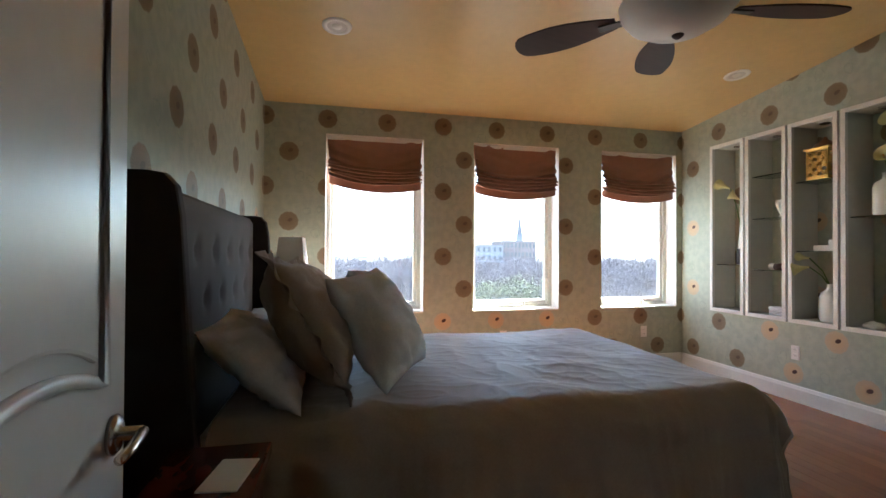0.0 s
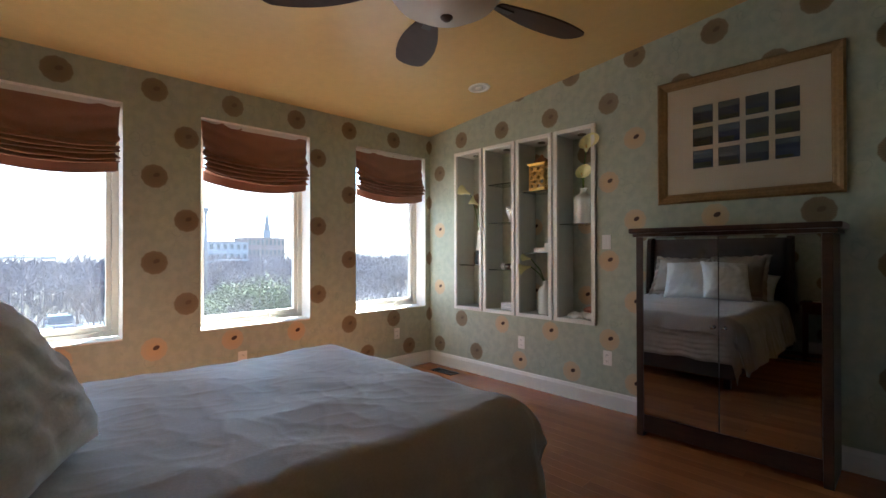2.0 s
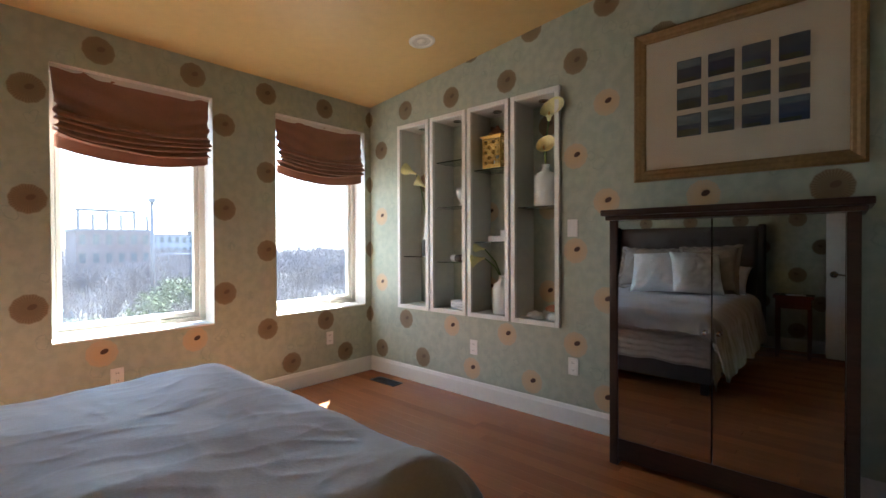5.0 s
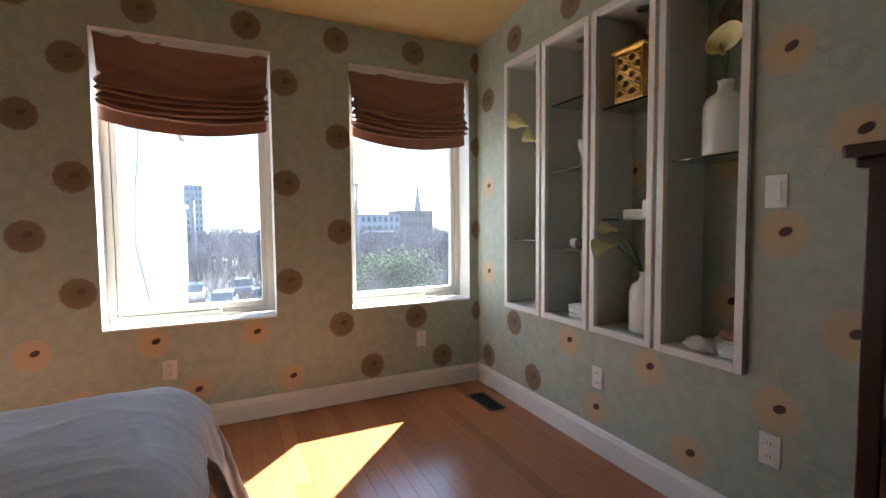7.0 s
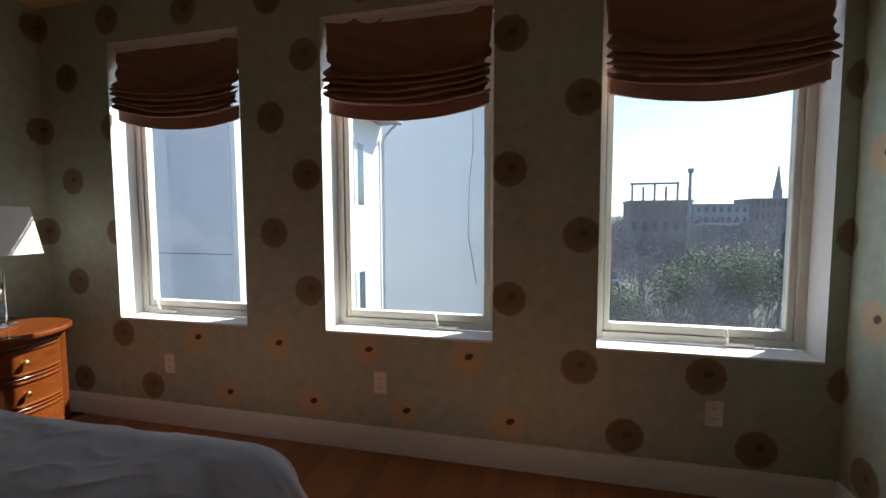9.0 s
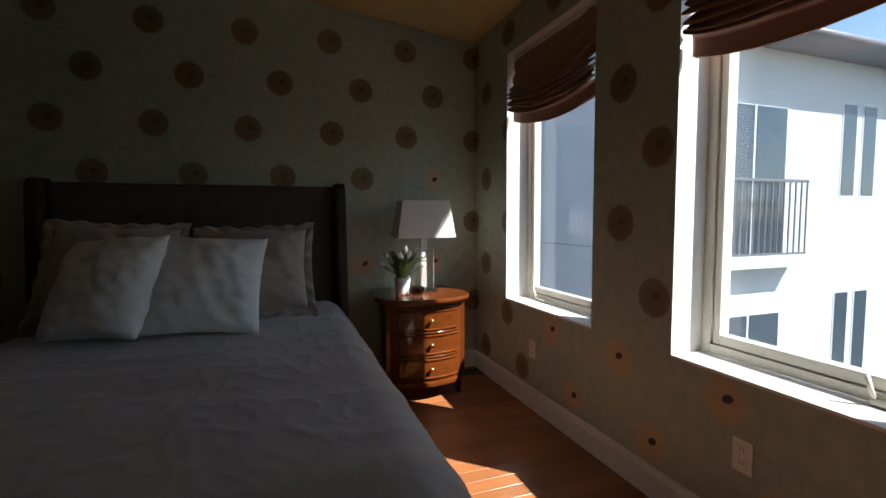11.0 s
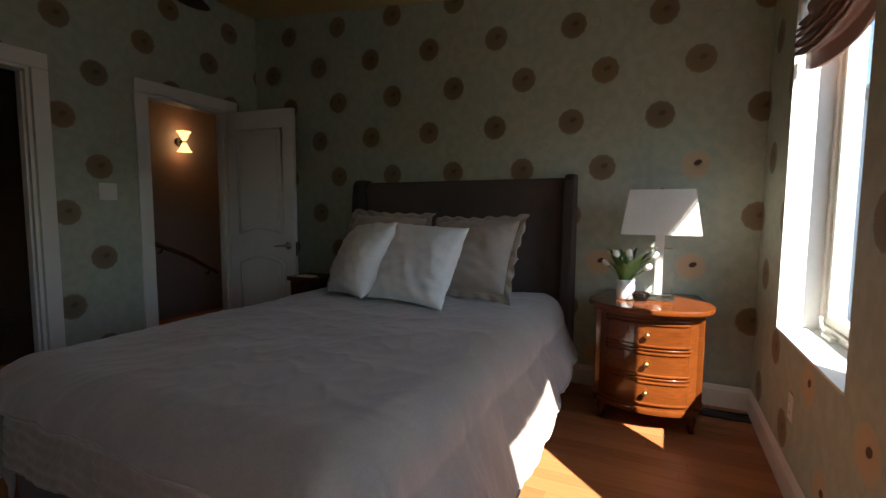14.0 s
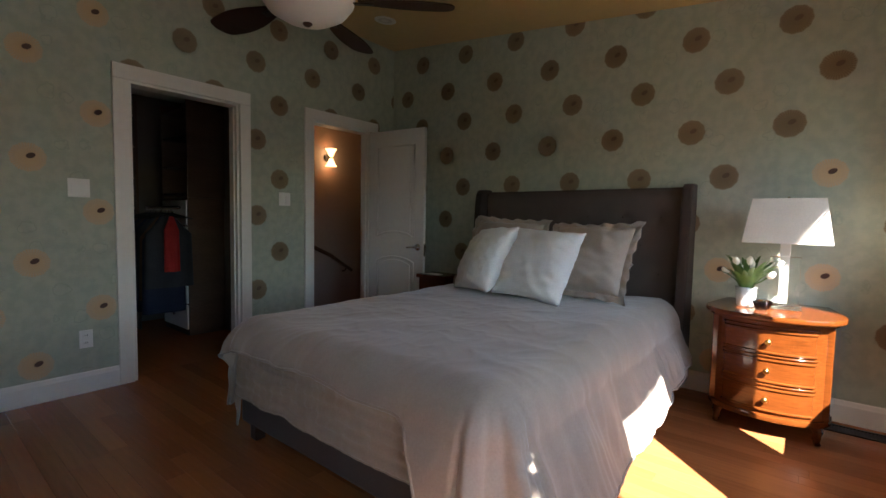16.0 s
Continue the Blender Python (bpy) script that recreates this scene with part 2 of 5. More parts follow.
LEAF = mat("leaf_green", (0.10, 0.19, 0.045), 0.45, grain=40, vary=0.3, bump=0.1)
PETAL = mat("lily_petal", (0.84, 0.80, 0.42), 0.5, grain=30, vary=0.15, bump=0.05)
TULIP = mat("tulip_white", (0.80, 0.78, 0.68), 0.5, grain=30, vary=0.1, bump=0.05)


# ---- mesh helpers ----
def bm_box(bm, x0, y0, z0, x1, y1, z1, bevel=0.0):
    vs = bmesh.ops.create_cube(bm, size=1.0)["verts"]
    bmesh.ops.scale(bm, vec=(x1 - x0, y1 - y0, z1 - z0), verts=vs)
    bmesh.ops.translate(bm, vec=((x0 + x1) / 2, (y0 + y1) / 2, (z0 + z1) / 2), verts=vs)
    if bevel:
        es = list({e for v in vs for e in v.link_edges})
        bmesh.ops.bevel(bm, geom=es, offset=bevel, segments=2, affect="EDGES", profile=0.6)
    return vs


def box(*a, bevel=0.0):
    bm = bmesh.new()
    bm_box(bm, *a, bevel=bevel)
    return bm


def lathe(profile, seg=28, close=False):
    """Turned body from (radius, height) pairs."""
    bm = bmesh.new()
    rings = []
    for r, z in profile:
        rings.append([bm.verts.new((r * math.cos(a), r * math.sin(a), z)) for a in (2 * math.pi * i / seg for i in range(seg))])
    for a, b in zip(rings, rings[1:]):
        for i in range(seg):
            bm.faces.new((a[i], a[(i + 1) % seg], b[(i + 1) % seg], b[i]))
    if close:
        bm.faces.new(list(reversed(rings[0])))
        bm.faces.new(rings[-1])
    for f in bm.faces:
        f.smooth = True
    bmesh.ops.recalc_face_normals(bm, faces=bm.faces)
    return bm


def tube(points, radius, seg=10, taper=1.0):
    """A round bar along a line of points."""
    bm = bmesh.new()
    pts = [Vector(p) for p in points]
    rings = []
    for i, p in enumerate(pts):
        d = (pts[min(i + 1, len(pts) - 1)] - pts[max(i - 1, 0)]).normalized()
        side = d.cross(Vector((0, 0, 1)))
        if side.length < 1e-3:
            side = Vector((1, 0, 0))
        side.normalize()
        up = side.cross(d)
        r = radius * (1 + (taper - 1) * i / max(1, len(pts) - 1))
        rings.append([bm.verts.new(p + r * (math.cos(a) * side + math.sin(a) * up)) for a in (2 * math.pi * k / seg for k in range(seg))])
    for a, b in zip(rings, rings[1:]):
        for i in range(seg):
            bm.faces.new((a[i], a[(i + 1) % seg], b[(i + 1) % seg], b[i]))
    bm.faces.new(rings[0])
    bm.faces.new(rings[-1])
    for f in bm.faces:
        f.smooth = True
    bmesh.ops.recalc_face_normals(bm, faces=bm.faces)
    return bm


def outline(points, z0, z1, bevel=0.0):
    """A flat plate of the given outline, from z0 to z1."""
    bm = bmesh.new()
    lo = [bm.verts.new((x, y, z0)) for x, y in points]
    f = bm.faces.new(lo)
    up = bmesh.ops.extrude_face_region(bm, geom=[f])["geom"]
    bmesh.ops.translate(bm, vec=(0, 0, z1 - z0), verts=[v for v in up if isinstance(v, bmesh.types.BMVert)])
    bmesh.ops.recalc_face_normals(bm, faces=bm.faces)
    if bevel:
        es = [e for e in bm.edges if abs(e.verts[0].co.z - e.verts[1].co.z) < 1e-6]
        bmesh.ops.bevel(bm, geom=es, offset=bevel, segments=2, affect="EDGES", profile=0.6)
    return bm


def moved(bm, m):
    bmesh.ops.transform(bm, matrix=m, verts=bm.verts)
    return bm


def merged(*bms):
    out = bmesh.new()
    for b in bms:
        me = bpy.data.meshes.new("t")
        b.to_mesh(me)
        b.free()
        out.from_mesh(me)
        bpy.data.meshes.remove(me)
    return out


def mesh_of(name, bm, material):
    me = bpy.data.meshes.new(name)
    bm.to_mesh(me)
    bm.free()
    for k in material if isinstance(material, (list, tuple)) else [material]:
        me.materials.append(k)
    return me


def part(name, bm, material, parent=None, label=""):
    ob = new(name, mesh_of(name, bm, material))
    if parent is not None:
        ob.parent = parent
    return tagged(ob, label)


def thing(name, label, category, at=(0, 0, 0), group="", turn=0.0):
    ob = new(name)
    ob.empty_display_size = 0.1
    ob.location, ob.rotation_euler = at, (0, 0, radians(turn))
    return tagged(ob, label, category, group)


def structure(name, bm, material, label, category):
    return tagged(part(name, bm, material), label, category, "", "structure")


def smooth(bm):
    for f in bm.faces:
        f.smooth = True
    return bm


# ---- the room ----
WX, EX, NY, SY = -0.596, 3.70, 4.17, 0.163
WINDOWS = [(-0.068, 0.836), (1.330, 2.235), (2.722, 3.628)]
SILL, HEAD = 0.63, 2.28
NICHES = [(3.766 - 0.405 * i - 0.385, 3.766 - 0.405 * i) for i in range(4)]
NZ0, NZ1 = 0.64, 2.28
DOORS = [(-0.265, 0.436, 2.045), (1.127, 1.881, 2.045), (2.76, 3.48, 2.045)]


def ceiling_z(y):
    return 2.535 + 0.105 * (NY - y)


def wall(name, axis, inner, outer, lo, hi, top, holes, u0, sign, label, pale=()):
    """A wall with thickness and through openings; holes are (from, to, bottom, top) along the wall."""
    cuts = sorted({lo, hi, *[h[0] for h in holes], *[h[1] for h in holes]})
    zs = sorted({-0.1, top, *[h[2] for h in holes], *[h[3] for h in holes]})
    bm = bmesh.new()
    for a, b in zip(cuts, cuts[1:]):
        for z0, z1 in zip(zs, zs[1:]):
            m, k = (a + b) / 2, (z0 + z1) / 2
            if any(h[0] < m < h[1] and h[2] < k < h[3] for h in holes):
                continue
            if axis == "y":
                bm_box(bm, a, min(inner, outer), z0, b, max(inner, outer), z1)
            else:
                bm_box(bm, min(inner, outer), a, z0, max(inner, outer), b, z1)
    # drop the inner seams
    bmesh.ops.remove_doubles(bm, verts=bm.verts, dist=1e-5)
    seen = {}
    for f in bm.faces:
        seen.setdefault(tuple(round(c, 4) for c in f.calc_center_median()), []).append(f)
    bmesh.ops.delete(bm, geom=[f for fs in seen.values() if len(fs) > 1 for f in fs], context="FACES")
    uv = bm.loops.layers.uv.new("paper")
    k = 1 if axis == "y" else 0
    for f in bm.faces:
        flat = all(abs(v.co[k] - inner) < 1e-4 for v in f.verts)
        f.material_index = 0 if flat else 1
        for lp in f.loops:
            lp[uv].uv = (sign * (lp.vert.co[1 - k] - u0) / 0.54, (lp.vert.co.z - 0.229) / 0.624)
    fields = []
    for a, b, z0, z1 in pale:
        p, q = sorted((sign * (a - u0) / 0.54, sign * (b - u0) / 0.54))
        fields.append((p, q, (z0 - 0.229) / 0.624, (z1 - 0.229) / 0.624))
    return structure(name, bm, (wallpaper_mat("wallpaper_" + name, fields), WHITE), label, "wall")


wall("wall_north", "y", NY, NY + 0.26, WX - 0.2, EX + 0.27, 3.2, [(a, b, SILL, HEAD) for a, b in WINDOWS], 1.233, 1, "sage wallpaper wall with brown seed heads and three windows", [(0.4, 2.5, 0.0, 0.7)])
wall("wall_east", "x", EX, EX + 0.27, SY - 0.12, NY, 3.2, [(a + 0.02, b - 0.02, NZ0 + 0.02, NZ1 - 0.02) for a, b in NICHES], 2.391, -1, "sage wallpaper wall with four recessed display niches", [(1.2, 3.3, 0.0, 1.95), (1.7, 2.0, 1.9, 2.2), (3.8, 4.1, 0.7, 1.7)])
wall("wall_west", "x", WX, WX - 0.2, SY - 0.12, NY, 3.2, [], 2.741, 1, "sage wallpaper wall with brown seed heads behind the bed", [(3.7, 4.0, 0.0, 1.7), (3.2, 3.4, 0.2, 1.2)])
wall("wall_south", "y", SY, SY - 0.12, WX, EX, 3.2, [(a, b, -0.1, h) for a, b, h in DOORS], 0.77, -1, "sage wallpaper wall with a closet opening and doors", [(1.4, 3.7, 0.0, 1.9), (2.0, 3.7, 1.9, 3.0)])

bm = bmesh.new()
v = [bm.verts.new(p) for p in ((WX - 0.15, SY - 0.1, ceiling_z(SY - 0.1)), (EX + 0.25, SY - 0.1, ceiling_z(SY - 0.1)), (EX + 0.25, NY + 0.2, ceiling_z(NY + 0.2)), (WX - 0.15, NY + 0.2, ceiling_z(NY + 0.2)))]
f = bm.faces.new(v)
up = bmesh.ops.extrude_face_region(bm, geom=[f])["geom"]
bmesh.ops.translate(bm, vec=(0, 0, 0.12), verts=[q for q in up if isinstance(q, bmesh.types.BMVert)])
bmesh.ops.recalc_face_normals(bm, faces=bm.faces)
structure("ceiling", bm, CEILING, "sloping ceiling painted a satin gold", "ceiling")
floor = structure("floor", box(-2.4, -2.6, -0.12, EX + 0.27, NY, -0.012), PLANK, "reddish oak plank floor", "floor")


def baseboard(x0, y0, x1, y1, nx, ny):
    """A moulded skirting from one point to another; (nx, ny) points into the room."""
    prof = [(0, 0), (0.016, 0), (0.016, 0.105), (0.012, 0.115), (0.008, 0.128), (0.003, 0.135), (0, 0.135)]
    bm = bmesh.new()
    ends = [[bm.verts.new((x + nx * d, y + ny * d, z)) for d, z in prof] for x, y in ((x0, y0), (x1, y1))]
    for i in range(len(prof)):
        j = (i + 1) % len(prof)
        bm.faces.new((ends[0][i], ends[0][j], ends[1][j], ends[1][i]))
    bm.faces.new(ends[0])
    bm.faces.new(ends[1])
    bmesh.ops.recalc_face_normals(bm, faces=bm.faces)
    return structure("baseboard", bm, WHITE, "white moulded wooden baseboard along the wall", "baseboard")


baseboard(WX + 0.017, NY, EX - 0.017, NY, 0, -1)
baseboard(EX, SY + 0.02, EX, NY, -1, 0)
baseboard(WX, SY + 0.02, WX, NY, 1, 0)
for a, b in ((WX + 0.017, -0.355), (0.526, 1.037), (1.971, 2.67), (3.57, EX - 0.017)):
    baseboard(a, SY, b, SY, 0, 1)


def door_casing(x0, x1, h, label):
    t = tagged(new("trim"), label, "trim", "", "structure")
    for a, b in ((x0 - 0.09, x0 - 0.004), (x1 + 0.004, x1 + 0.09)):
        part("casing", box(a, SY, 0, b, SY + 0.02, h - 0.004, bevel=0.004), WHITE, t)
    part("casing", box(x0 - 0.09, SY, h - 0.002, x1 + 0.09, SY + 0.021, h + 0.095, bevel=0.004), WHITE, t)
    for a, b in ((x0, x0 + 0.018), (x1 - 0.018, x1)):
        part("jamb", box(a, SY - 0.125, 0, b, SY - 0.002, h - 0.018), WHITE, t)
        part("stop", box(a + (0.018 if a == x0 else -0.012), SY - 0.075, 0, a + (0.03 if a == x0 else 0.0), SY - 0.035, h - 0.03), WHITE, t)
    part("jamb", box(x0, SY - 0.125, h - 0.018, x1, SY - 0.002, h), WHITE, t)


door_casing(*DOORS[0], "white painted casing round the entry door")
door_casing(*DOORS[1], "white painted casing round the closet opening")
door_casing(*DOORS[2], "white painted casing round the corner door")


def panel_door(name, label, at, turn, width, height, flip=1):
    """A two-panel door with an arched lower panel; hinge at the origin, the leaf along +x."""
    t = tagged(thing(name, label, "door", at, "", turn), kind="structure")
    leaf = part("door_leaf", box(0, -0.018, 0.012, width, 0.018, height, bevel=0.003), DOORWHITE, t)
    for side in (-1, 1):
        for z0, z1, arch in ((0.22, 0.78, 0.05), (0.98, height - 0.16, -0.05)):
            a, b = 0.115, width - 0.115
            pts = [(a, z0), (b, z0)]
            for i in range(13):
                q = i / 12
                edge = z1 - (abs(arch) * (2 * q - 1) ** 2 if arch > 0 else 0)
                pts.append((b + (a - b) * q, edge))
            if arch < 0:
                pts = [(a + (b - a) * i / 12, z0 + 0.05 * (1 - (2 * i / 12 - 1) ** 2)) for i in range(13)] + [(b, z1), (a, z1)]
            ring = [(x, side * 0.021, z) for x, z in pts]
            part("panel_mould", tube(ring + [ring[0]], 0.011, 6), DOORWHITE, leaf)
            cx, cz = (a + b) / 2, (z0 + z1) / 2
            inner = [(cx + (x - cx) * 0.82, cz + (z - cz) * 0.9) for x, z in pts]
            field = moved(outline(inner, 0, 0.012, 0.006), Matrix(((1, 0, 0, 0), (0, 0, side, side * 0.016), (0, 1, 0, 0), (0, 0, 0, 1))))
            bmesh.ops.recalc_face_normals(field, faces=field.faces)
            part("raised_panel", field, DOORWHITE, leaf)
        hx, hz = width - 0.065, 0.885
        handle = part("door_handle", moved(lathe([(0.0, 0), (0.032, 0.0), (0.034, 0.006), (0.026, 0.013), (0.012, 0.016), (0.011, 0.045), (0, 0.047)]), Matrix.Translation((hx, side * 0.018, hz)) @ pose(0, 0, 0, -90 * side)), NICKEL, t, "brushed nickel lever handle")
        part("lever", tube([(hx, side * 0.058, hz), (hx + 0.0, side * 0.063, hz), (hx - 0.03, side * 0.066, hz + 0.002), (hx - 0.07, side * 0.065, hz - 0.002), (hx - 0.105, side * 0.06, hz - 0.004)], 0.0105, 10, 0.75), NICKEL, handle)
    part("latch", box(width - 0.001, -0.012, 0.80, width + 0.0015, 0.012, 0.92), NICKEL, t)
    for z in (0.25, 1.05, height - 0.2):
        part("hinge", moved(lathe([(0.0, 0), (0.007, 0), (0.007, 0.09), (0, 0.09)], 10), Matrix.Translation((-0.004, 0.02 * flip, z))), NICKEL, t)
    return t


panel_door("door_1", "white two-panel entry door standing open by the bed", (-0.255, SY + 0.02, 0), 96.5, 0.69, 2.03)
panel_door("door_2", "white two-panel door in the corner, closed", (3.462, SY - 0.055, 0), 180, 0.684, 2.02)


def window(name, x0, x1, crank_x):
    t = tagged(thing(name, "cream casement window set deep in the wall", "window"), kind="structure")
    y0, y1 = NY + 0.16, NY + 0.23
    part("window_sill", box(x0 + 0.002, NY - 0.004, SILL, x1 - 0.002, NY + 0.158, SILL + 0.012, bevel=0.003), WHITE, t, "white painted sill")
    fr = []
    for a, b, c, d in ((x0, x0 + 0.04, SILL + 0.014, HEAD), (x1 - 0.04, x1, SILL + 0.014, HEAD), (x0 + 0.04, x1 - 0.04, SILL + 0.014, SILL + 0.05), (x0 + 0.04, x1 - 0.04, HEAD - 0.04, HEAD)):
        fr.append(box(a, y0, c, b, y1, d, bevel=0.003))
    part("window_frame", merged(*fr), VINYL, t)
    sash = []
    a, b, c, d = x0 + 0.042, x1 - 0.042, SILL + 0.052, HEAD - 0.042
    for p in ((a, a + 0.03, c, d), (b - 0.03, b, c, d), (a + 0.03, b - 0.03, c, c + 0.04), (a + 0.03, b - 0.03, d - 0.03, d)):
        sash.append(box(p[0], y0 + 0.012, p[2], p[1], y1 - 0.005, p[3], bevel=0.005))
    part("sash", merged(*sash), VINYL, t)
    g = part("pane", box(a + 0.028, y0 + 0.035, c + 0.038, b - 0.028, y0 + 0.039, d - 0.028), PANE, t)
    g.visible_shadow = False
    k = part("crank", box(crank_x - 0.06, y0 - 0.028, SILL + 0.014, crank_x + 0.06, y0 - 0.002, SILL + 0.034, bevel=0.006), VINYL, t)
    part("crank_arm", tube([(crank_x - 0.05, y0 - 0.02, SILL + 0.034), (crank_x - 0.055, y0 - 0.03, SILL + 0.06), (crank_x - 0.065, y0 - 0.032, SILL + 0.10)], 0.007, 8), VINYL, k)


for i, ((a, b), cx) in enumerate(zip(WINDOWS, (0.14, 1.97, 3.36))):
    window("window_%d" % (i + 1), a, b, cx)


def roman_shade(x0, x1, seed):
    """A loosely gathered roman shade: a flat upper cloth, then folds that sag in the middle."""
    rnd = random.Random(seed)
    w = x1 - x0
    nu, nv = 56, 120
    bm = bmesh.new()
    grid = []
    ph = [rnd.uniform(0, 6) for _ in range(6)]
    drops = [0.0]
    for _ in range(5):
        drops.append(drops[-1] + rnd.uniform(0.022, 0.036))
    tilt = rnd.uniform(-0.02, 0.02)
    for j in range(nv + 1):
        s = j / nv
        row = []
        for i in range(nu + 1):
            q = i / nu
            side = 2 * q - 1
            sag = 1 - side ** 2
            if s < 0.36:
                k = s / 0.36
                z = HEAD - 0.005 - 0.255 * k - 0.035 * sag * k * k + tilt * side * k
                dy = -0.020 * k * k
                for c in (0.0, 1.0):
                    e = abs(q - c)
                    # creases that fan out of the gathered edge
                    dy -= 0.026 * k * max(0.0, 1 - e / 0.6) * abs(math.sin(9 * k - 7 * e + ph[0] + 2 * c)) ** 1.5
                dy -= 0.010 * k * math.sin(6 * q + 4 * k + ph[4])
            elif s < 0.88:
                lay = min(4.999, (s - 0.36) / 0.52 * 5)
                which, f = int(lay), lay - int(lay)
                lean = 0.30 * math.sin(which * 2.1 + ph[1])
                swoop = 1 - (side - lean) ** 2
                start, stop = drops[which], drops[which + 1]
                uneven = 0.75 + 0.5 * noise.noise((q * 3.5, which * 7.3, seed))
                z = HEAD - 0.26 - (start + (stop - start) * f) - 0.035 * sag - swoop * 0.006 * which + tilt * side
                z -= 0.030 * math.sin(math.pi * f) * uneven
                dy = -0.020 - (0.020 + 0.038 * uneven) * math.sin(math.pi * f) ** 0.7
                dy -= 0.006 * noise.noise((q * 11, which * 3.1 + f, seed + 2))
            else:
                k = (s - 0.88) / 0.12
                z = HEAD - 0.26 - drops[5] - 0.072 * k - sag * 0.062 + tilt * side
                dy = -0.022 + 0.006 * math.sin(8 * q + ph[5])
            inset = 0.020 * min(1.0, s / 0.36) if s < 0.88 else 0.016
            inset += 0.014 * math.sin(s * 46 + (0 if q < 0.5 else 2)) if 0.3 < s < 0.88 else 0.0
            x = x0 + 0.008 + (w - 0.016) * q - inset * (1 if q > 0.5 else -1) * abs(side) ** 5
            row.append(bm.verts.new((x, NY + 0.055 + dy + 0.003 * noise.noise((x * 9, z * 14, seed)), z)))
        grid.append(row)
    for a, b in zip(grid, grid[1:]):
        for i in range(nu):
            bm.faces.new((a[i], a[i + 1], b[i + 1], b[i]))
    smooth(bm)
    t = thing("roman_shade", "copper-brown silk roman shade drawn half up in the window", "window shade", (0, 0, 0), "shades in the windows")
    ob = part("cloth", bm, SHADE, t)
    so = ob.modifiers.new("thick", "SOLIDIFY")
    so.thickness = 0.003
    part("headrail", box(x0 + 0.006, NY + 0.05, HEAD - 0.04, x1 - 0.006, NY + 0.085, HEAD - 0.004, bevel=0.003), WHITE, t)
    hem = [(q, HEAD - 0.26 - drops[5] - 0.066 - 0.062 * (1 - (2 * q - 1) ** 2) + tilt * (2 * q - 1)) for q in (0.04, 0.15, 0.3, 0.5, 0.7, 0.85, 0.96)]
    part("hem_bar", tube([(x0 + w * q, NY + 0.041, z) for q, z in hem], 0.005, 8), SHADE, t)


for i, (a, b) in enumerate(WINDOWS):
    roman_shade(a, b, 7 + i)

# ---- the bed ----
bed = thing("bed", "upholstered dark taupe wingback bed against the wall", "bed")
hb = []
HX = WX + 0.012
nu, nv = 60, 34
bm = bmesh.new()
BUTTONS = [(1.62 + 0.262 * i + (0.131 if j % 2 else 0), 0.80 + 0.2 * j) for j in range(3) for i in range(6 if j % 2 == 0 else 5)]
rows = []
for j in range(nv + 1):
    z = 0.30 + 1.11 * j / nv
    row = []
    for i in range(nu + 1):
        y = 1.47 + 1.60 * i / nu
        d = min(math.hypot(y - a, z - b) for a, b in BUTTONS)
        edge = min(1.0, (1.41 - z) / 0.05, (y - 1.47) / 0.04, (3.07 - y) / 0.04)
        x = HX + 0.075 + 0.03 * math.sqrt(max(0.0, edge)) - 0.022 * math.exp(-(d / 0.035) ** 2)
        row.append(bm.verts.new((x, y, z)))
    rows.append(row)
for a, b in zip(rows, rows[1:]):
    for i in range(nu):
        bm.faces.new((a[i], a[i + 1], b[i + 1], b[i]))
smooth(bm)
head = part("headboard", box(HX, 1.47, 0.06, HX + 0.085, 3.07, 1.405, bevel=0.012), UPHOL, bed)
part("tufted_panel", bm, PANEL, head, "button-tufted taupe panel")
for a, b in BUTTONS:
    part("button", moved(lathe([(0.011, 0), (0.010, 0.004), (0.005, 0.007), (0, 0.008)], 12), Matrix.Translation((HX + 0.082, a, b)) @ pose(0, 0, 0, 0, 90, 0)), UPHOL, head)
for y0, y1 in ((1.405, 1.468), (3.072, 3.135)):
    pts = [(HX, 0.06), (HX + 0.25, 0.06), (HX + 0.245, 0.5), (HX + 0.215, 0.9), (HX + 0.19, 1.30), (HX + 0.175, 1.39), (HX + 0.145, 1.425), (HX + 0.10, 1.432), (HX, 1.432)]
    w = moved(outline(pts, 0, y1 - y0, 0.014), Matrix(((1, 0, 0, 0), (0, 0, 1, y0), (0, 1, 0, 0), (0, 0, 0, 1))))
    bmesh.ops.recalc_face_normals(w, faces=w.faces)
    part("wing", w, UPHOL, bed)
part("side_rail", box(-0.40, 1.49, 0.09, 1.74, 1.53, 0.34, bevel=0.012), PANEL, bed)
part("side_rail", box(-0.40, 3.01, 0.09, 1.74, 3.05, 0.34, bevel=0.012), PANEL, bed)
part("foot_rail", box(1.742, 1.485, 0.09, 1.80, 3.055, 0.36, bevel=0.016), PANEL, bed)
for x, y in ((1.72, 1.53), (1.72, 2.96)):
    part("leg", box(x, y, 0, x + 0.055, y + 0.055, 0.09, bevel=0.006), DARKWOOD, bed)
part("slat_base", box(-0.40, 1.532, 0.28, 1.74, 3.008, 0.32), DARKWOOD, bed)
tagged(part("mattress", box(-0.41, 1.535, 0.322, 1.735, 3.005, 0.575, bevel=0.05), SHEET), "white mattress with sheets on the bed frame", "mattress")


